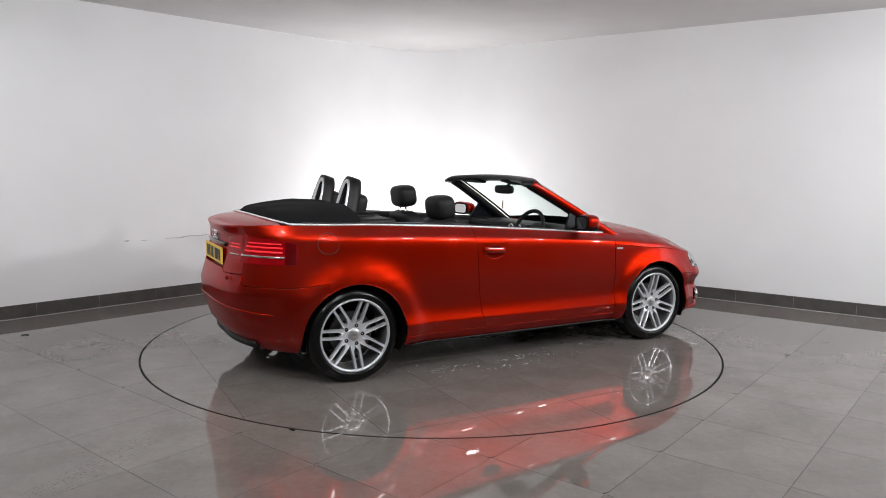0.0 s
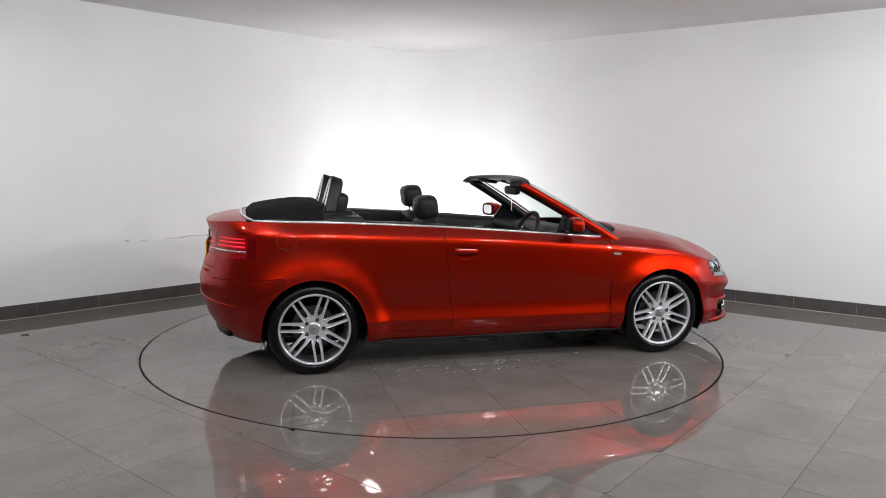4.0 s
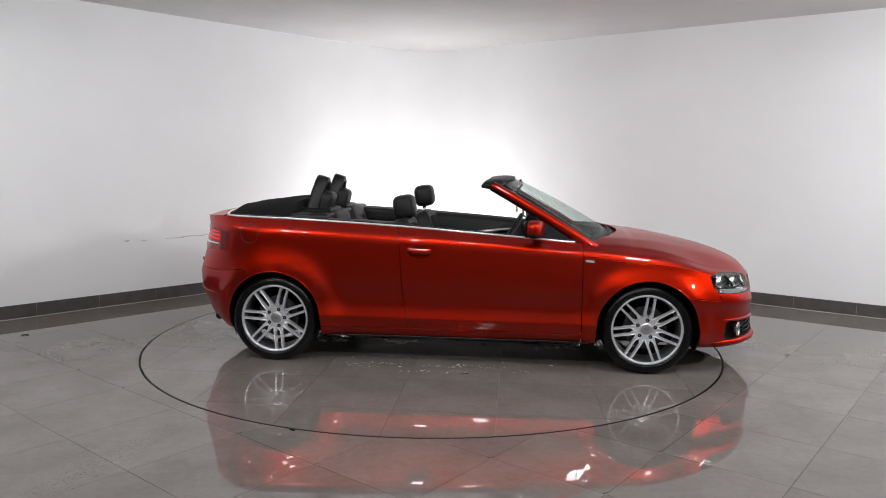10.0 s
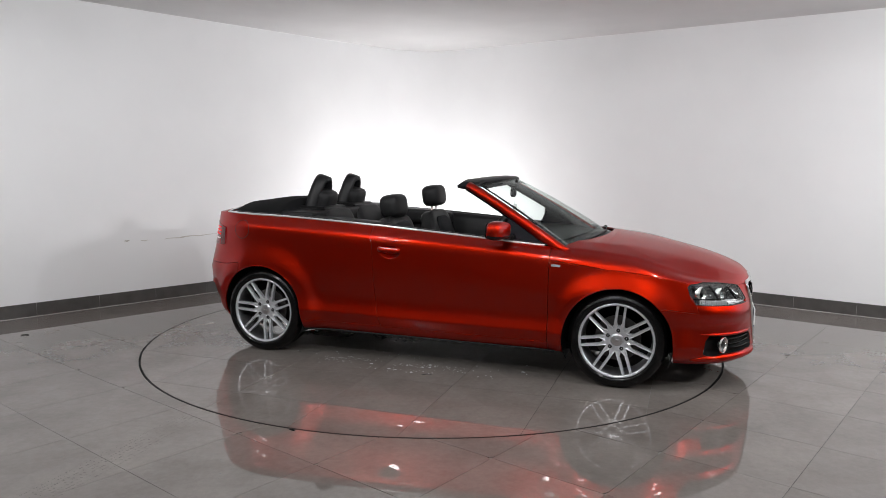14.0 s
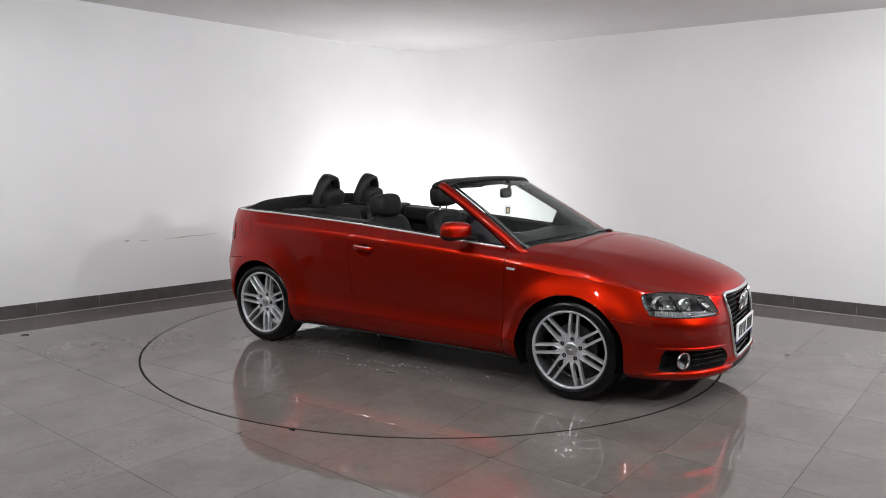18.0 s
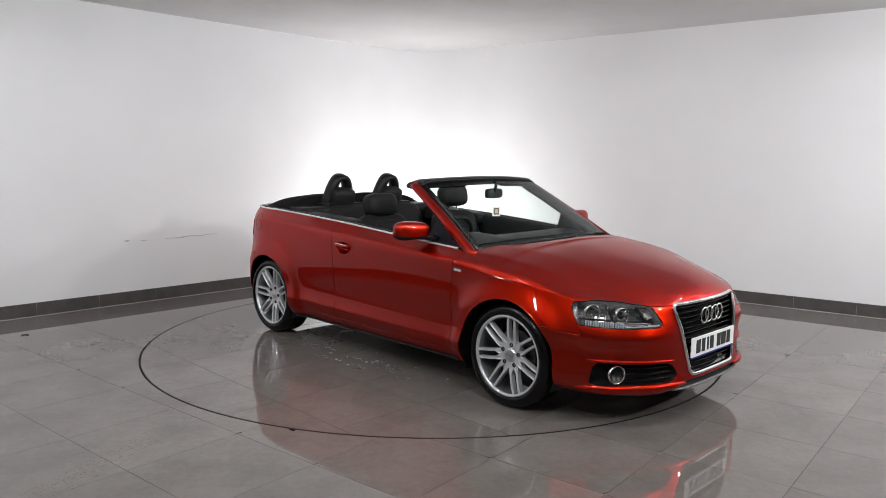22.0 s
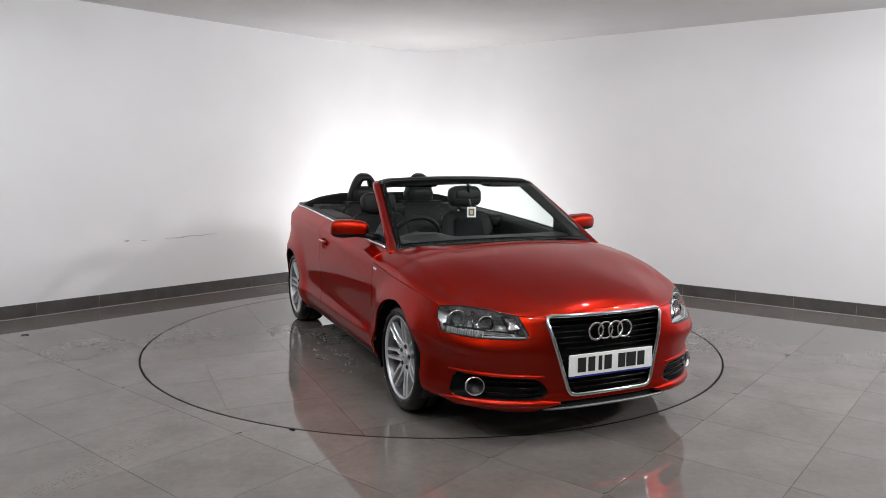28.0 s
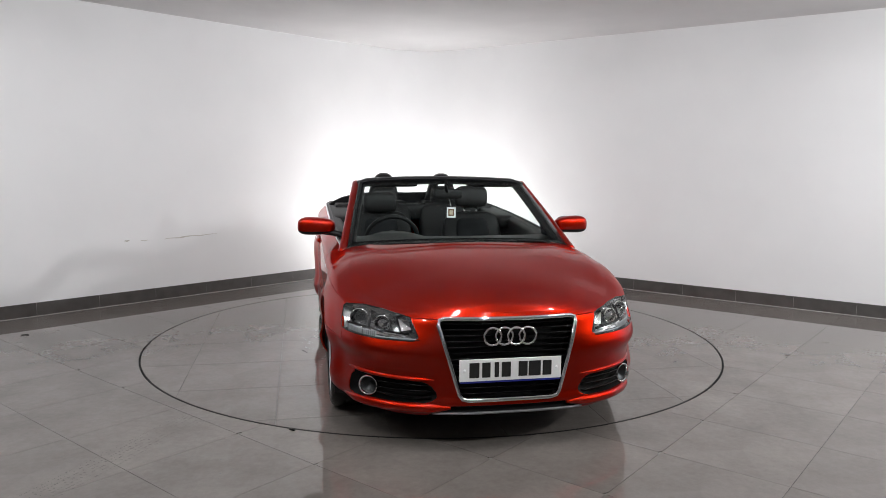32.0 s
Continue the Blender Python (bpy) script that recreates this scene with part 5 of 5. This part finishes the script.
    for k in range(41):
        y = -0.69 + 1.38 * k / 40
        hood = 0.035 * math.exp(-((y + 0.37) / 0.16) ** 4)
        e = 0.06 * (y / 0.69) ** 2
        prof = ((1.00, 0.86), (0.96 - e, 0.885), (0.80 - e, 0.905), (0.62 - e, 0.912 + hood * 0.6), (0.53 - e, 0.905 + hood), (0.50 - e, 0.885 + hood * 0.9), (0.52 - e, 0.82), (0.56 - e, 0.70), (0.62, 0.58), (0.75, 0.5))
        rows.append([Vector((x, y, z)) for x, z in prof])
    b = bmesh.new()
    grid(b, rows)
    part("dashboard", flip_outward(b), LEATHER, car, "black soft-touch dashboard")
    part("centre_console", box(bmesh.new(), -0.55, 0.62, -0.10, 0.10, 0.34, 0.60, 0.03), BLACK, car)
    part("gear_lever", strip([(0.22, 0, 0.6), (0.23, 0, 0.68), (0.235, 0, 0.715)], lambda f: 0.012 + 0.014 * f * f, 8), LEATHER, car)
    for y in (-0.06, 0.06):
        lathe_part("air_vent", [(0.0, 0.036), (-0.012, 0.034), (-0.012, 0.028), (0.004, 0.026), (0.004, 0.0001)], SATIN, car, 24, m=Matrix.Translation((0.50, y, 0.865)), axis="x")
    # steering wheel
    sw = new("steering_wheel")
    sw.parent = car
    m = Matrix.Translation((0.36, -0.37, 0.868)) @ Matrix.Rotation(radians(-66), 4, "Y")
    bm = tube(bmesh.new(), [(0.183 * cos(a * pi / 24), 0.183 * sin(a * pi / 24), 0) for a in range(48)], 0.0155, 10, True)
    bm.transform(m)
    part("rim", flip_outward(bm), LEATHER, sw)
    bm = lathe(bmesh.new(), [(-0.03, 0.06), (0.02, 0.062), (0.034, 0.045), (0.038, 0.0001)], 32, "z")
    bm.transform(m)
    part("hub", flip_outward(bm), BLACK, sw)
    for a in (90, 270, 180):
        r = radians(a)
        bm = tube(bmesh.new(), [(0.05 * cos(r), 0.05 * sin(r), 0.012), (0.11 * cos(r), 0.11 * sin(r), 0.008), (0.178 * cos(r), 0.178 * sin(r), 0)], 0.014, 8)
        bm.transform(m)
        part("spoke", flip_outward(bm), SATIN, sw)
    part("column", strip([(0.38, -0.37, 0.86), (0.56, -0.37, 0.79)], 0.04, 10), BLACK, car)
    # door cards with pulls
    for s in SIDES:
        part("door_pull", strip([(0.05, s * 0.655, 0.80), (0.12, s * 0.63, 0.815), (0.30, s * 0.635, 0.835), (0.36, s * 0.66, 0.835)], 0.013, 8), SATIN, car)
        part("armrest", box(bmesh.new(), -0.28, 0.35, s * 0.64 - 0.045, s * 0.64 + 0.045, 0.70, 0.76, 0.02), LEATHER, car)


PANE = plain("smoked_pane", (0.010, 0.011, 0.014), 0.2, spec=0.12)
GREYLAMP = plain("lamp_grey", (0.33, 0.335, 0.34), 0.2, 0.85, scale=60)
SLAT = plain("slat_black", (0.0025, 0.0025, 0.0027), 0.16, spec=0.10)
LIPGREY = plain("lip_grey", (0.20, 0.20, 0.205), 0.35, 0.7)
FROST = plain("frosted_white", (0.30, 0.31, 0.32), 0.2)
MIRROR = plain("mirror_silver", (0.9, 0.9, 0.9), 0.02, 1.0, vary=0.01)
SHUT = plain("shut_line", (0.03, 0.003, 0.002), 0.6)
SUEDE = plain("grey_suede", (0.016, 0.0165, 0.018), 0.9, vary=0.06, scale=20, spec=0.15)
CLEARBALL = glass_material("lens_glass", (1, 1, 1), 0.0, 1.5)
build_under(CAR)
build_front(CAR)
build_sides(CAR)
build_screen(CAR)
build_rear(CAR)
build_inside(CAR)

# tag on a cord under the inside mirror
TAG = tagged(new("hanging_tag"), "small square white-framed tag hanging from the inside mirror", "ornament")
part("frame", box(bmesh.new(), -0.002, 0.002, -0.032, 0.032, -0.037, 0.037, 0.001), TRIM, TAG, smooth=False)
part("picture", box(bmesh.new(), -0.0032, 0.0032, -0.021, 0.021, -0.025, 0.025, 0.0), plain("tag_brown", (0.16, 0.09, 0.05), 0.5), TAG, smooth=False)
part("emblem", box(bmesh.new(), -0.0042, 0.0042, -0.012, 0.012, -0.015, 0.015, 0.0), plain("tag_cream", (0.55, 0.45, 0.32), 0.5), TAG, smooth=False)
part("cord", strip([(0, 0, 0.037), (0, -0.022, 0.115)], 0.0012, 5), TRIM, TAG)
TAG_AT = Vector((0.40, 0.050, 1.060))
TAG_TURN = Matrix.Rotation(radians(-20), 4, "Z")

# ---- lamps of the room ----


def build_spots():
    first = None
    tilt = Matrix.Rotation(radians(52), 4, "X")
    for sx, sy in SPOTS:
        at, aim = spot_pose(sx, sy)
        turn = math.atan2(-aim.x, aim.y)
        m = Matrix.Translation((sx, sy, CEIL)) @ Matrix.Rotation(turn, 4, "Z")
        if first is None:
            first = tagged(new("ceiling_spot"), "white adjustable ceiling spotlight head, lit", "lamp", "ceiling spots")
            lathe_part("rose", [(-0.0005, 0.0001), (-0.0005, 0.055), (-0.016, 0.052), (-0.018, 0.0001)], TRIM, first, 28, axis="z")
            part("stem", strip([(0, 0, -0.016), (0, 0, -0.14)], 0.011, 8), TRIM, first)
            lathe_part("head", [(0.085, 0.0001), (0.085, 0.07), (0.045, 0.098), (-0.112, 0.101), (-0.112, 0.092), (-0.10, 0.089)], TRIM, first, 28, axis="z", m=Matrix.Translation((0, 0, -0.15)) @ tilt)
            lathe_part("bulb", [(-0.103, 0.0001), (-0.103, 0.0895)], GLOWHOT, first, 24, axis="z", m=Matrix.Translation((0, 0, -0.15)) @ tilt)
            first.matrix_basis = m
        else:
            copy_thing(first, m)


build_spots()
FL = tagged(new("floor_flood"), "low black flood light on the floor, aimed up at the corner", "lamp")
FLM = look((0, 0.02, 0.33), (-0.1, 1.1, 1.3))
b_ = box(bmesh.new(), -0.2, 0.2, -0.16, 0.16, 0.0, 0.10, 0.02)
b_.transform(FLM)
part("housing", b_, BLACK, FL)
b_ = box(bmesh.new(), -0.17, 0.17, -0.13, 0.13, -0.004, 0.002)
b_.transform(FLM)
part("lens", b_, GLOWHOT, FL, smooth=False)
part("stand", strip([(-0.21, 0, 0.30), (-0.21, 0, 0.02), (0.21, 0, 0.02), (0.21, 0, 0.30)], 0.012, 8), BLACK, FL)
for s_ in SIDES:
    part("foot", box(bmesh.new(), s_ * 0.21 - 0.02, s_ * 0.21 + 0.02, -0.15, 0.15, 0.0, 0.02, 0.004), BLACK, FL)
FL.matrix_basis = Matrix.Translation((FLOOD[0], FLOOD[1], 0))


# ---- small traces on floor and wall ----


def build_traces(table):
    rnd = random.Random(5)
    bm = bmesh.new()
    spots = [(rnd.gauss(0.0, 0.38), rnd.gauss(-0.85, 0.07)) for _ in range(9)]
    for k in range(210):
        if rnd.random() < 0.75:
            c0 = rnd.choice(spots)
            x, y = rnd.gauss(c0[0], 0.07), rnd.gauss(c0[1], 0.022)
        else:
            x, y = rnd.gauss(0.1, 0.5), rnd.gauss(-0.78, 0.15)
        r = rnd.uniform(0.002, 0.007) * (2.2 if rnd.random() < 0.06 else 1)
        n = 7
        ring = [bm.verts.new((x + r * rnd.uniform(0.6, 1.3) * cos(2 * pi * j / n), y + r * rnd.uniform(0.5, 1.1) * sin(2 * pi * j / n), 0.0003)) for j in range(n)]
        top = bm.verts.new((x, y, 0.0003 + r * 0.35))
        for j in range(n):
            bm.faces.new((ring[j], ring[(j + 1) % n], top))
    tagged(part("water_drops", bm, DROPS, table, "spilt drops of water on the tiles"), kind="stuff")
    bm = bmesh.new()
    for (x0, y0), (x1, y1) in (((0.30, -1.05), (0.36, -1.02)), ((-0.5, 0.55), (-0.46, 0.60))):
        tube(bm, [(x0, y0, 0.001), ((x0 + x1) / 2, (y0 + y1) / 2 + 0.01, 0.002), (x1, y1, 0.001)], 0.003, 5)
    part("leaf_bit", bm, STEEL, table)


DROPS = plain("water_film", (0.45, 0.455, 0.46), 0.08, coat=1.0)
build_traces(TABLE)
SCUFF = plain("scuff", (0.50, 0.47, 0.43), 0.7, vary=0.3, scale=40)
for (d0, d1, z0, z1, r) in ((0.0, 0.05, 0.618, 0.622, 0.006), (0.16, 0.24, 0.612, 0.61, 0.003), (0.40, 0.72, 0.612, 0.622, 0.004), (0.58, 0.99, 0.622, 0.628, 0.0035)):
    base = Vector((-3.008, 1.255))
    run = -LEFT_DIR
    inw = Vector((-LEFT_DIR.y, LEFT_DIR.x))
    if inw.dot(Vector((1, -1))) < 0:
        inw = -inw
    pts_ = []
    for k in range(9):
        f = k / 8
        q_ = base + run * (d0 + (d1 - d0) * f) - inw * 0.0
        pts_.append(Vector((q_.x, q_.y, z0 + (z1 - z0) * f + 0.003 * sin(9 * f))))
    ob_ = part("scuff_mark", strip(pts_, lambda f: r * (0.3 + sin(pi * f)), 6, flat=1.0), SCUFF, bpy.data.objects["wall_north"])
CLIP = tagged(new("cable_clip"), "small bent black strip lying on the tiles", "debris")
part("body", strip([(-0.030, -0.004, 0.004), (-0.012, 0.003, 0.0042), (0.014, 0.008, 0.0042), (0.026, 0.004, 0.004), (0.028, -0.008, 0.0035)], 0.0036, 6), BLACK, CLIP)
CLIP.matrix_basis = Matrix.Translation((-3.28, -0.06, 0.0)) @ Matrix.Rotation(0.2, 4, "Z")


CHIP = tagged(new("rubber_chip"), "small black rubber chip lying across the turntable rim", "debris")
part("body", strip([(-0.016, 0.006, 0.004), (-0.002, -0.002, 0.0042), (0.014, -0.010, 0.004)], lambda f: 0.0035 + 0.002 * f, 6), BLACK, CHIP)
CHIP.matrix_basis = Matrix.Translation((-0.741, -2.116, 0.0))


def floor_marks():
    """A faint tread print and scattered specks on the fixed tiles."""
    rnd = random.Random(11)
    bm = bmesh.new()
    a, b = Vector((-1.68, -2.95)), Vector((-1.33, -1.93))
    run = (b - a).normalized()
    side = Vector((run.y, -run.x))
    for k in range(90):
        d = (b - a).length * k / 89
        for row in range(7):
            if rnd.random() < 0.45:
                continue
            c = a + run * (d + rnd.uniform(-0.004, 0.004) + 0.01 * (row % 2)) + side * (-0.080 + 0.026 * row)
            w, h, lean = rnd.uniform(0.003, 0.008), rnd.uniform(0.002, 0.0045), (row - 3) * 0.25
            u = (side + run * lean).normalized() * w
            v = run * h
            bm.faces.new([bm.verts.new((p.x, p.y, 0.0004)) for p in (c - u - v, c + u - v, c + u * 0.8 + v, c - u * 0.8 + v)])
    tagged(part("tyre_print", flip_up(bm), PRINT, FLOOR, "faint grey tyre tread print"), kind="stuff")
    bm = bmesh.new()
    spots = [(-2.333, -1.109, 5), (-2.94, -0.673, 4), (-1.757, -2.17, 4), (-1.008, -2.499, 5), (-0.779, -2.386, 4), (-1.739, -1.985, 3),
             (-0.965, -2.66, 4), (-1.776, -2.474, 4), (2.51, -1.178, 9), (3.247, -0.771, 6), (2.958, -0.961, 5), (-0.716, -2.125, 7)]
    spots += [(rnd.uniform(-3.2, 3.4), rnd.uniform(-2.9, -2.3), rnd.uniform(1.5, 3)) for _ in range(40)]
    for x, y, r in spots:
        if math.hypot(x, y) < RING + 0.05:
            continue
        n, r = 6, r * 0.001
        ring = [bm.verts.new((x + r * rnd.uniform(0.6, 1.8) * cos(2 * pi * j / n), y + r * rnd.uniform(0.5, 1.0) * sin(2 * pi * j / n), 0.0003)) for j in range(n)]
        top = bm.verts.new((x, y, 0.0008))
        for j in range(n):
            bm.faces.new((ring[j], ring[(j + 1) % n], top))
    tagged(part("specks", bm, STEEL, FLOOR, "dark specks of dirt"), kind="stuff")


def flip_up(bm):
    for f in bm.faces:
        f.normal_update()
        if f.normal.z < 0:
            f.normal_flip()
    return bm


PRINT = plain("tread_dust", (0.128, 0.114, 0.103), 0.05, vary=0.25, scale=50)
floor_marks()
lay_floor()


def motions():
    rows_car, rows_table = [], []
    for t, a in TURN:
        c, s = cos(radians(a)), sin(radians(a))
        rows_car.append((t, pose(CAR_X * c - CAR_Y * s, CAR_X * s + CAR_Y * c, 0, 0, 0, a)))
        rows_table.append((t, pose(0, 0, 0, 0, 0, a)))
    walk(CAR, rows_car)
    walk(TAG, [(t, m @ Matrix.Translation(TAG_AT) @ TAG_TURN) for t, m in rows_car])
    walk(TABLE, rows_table)


motions()
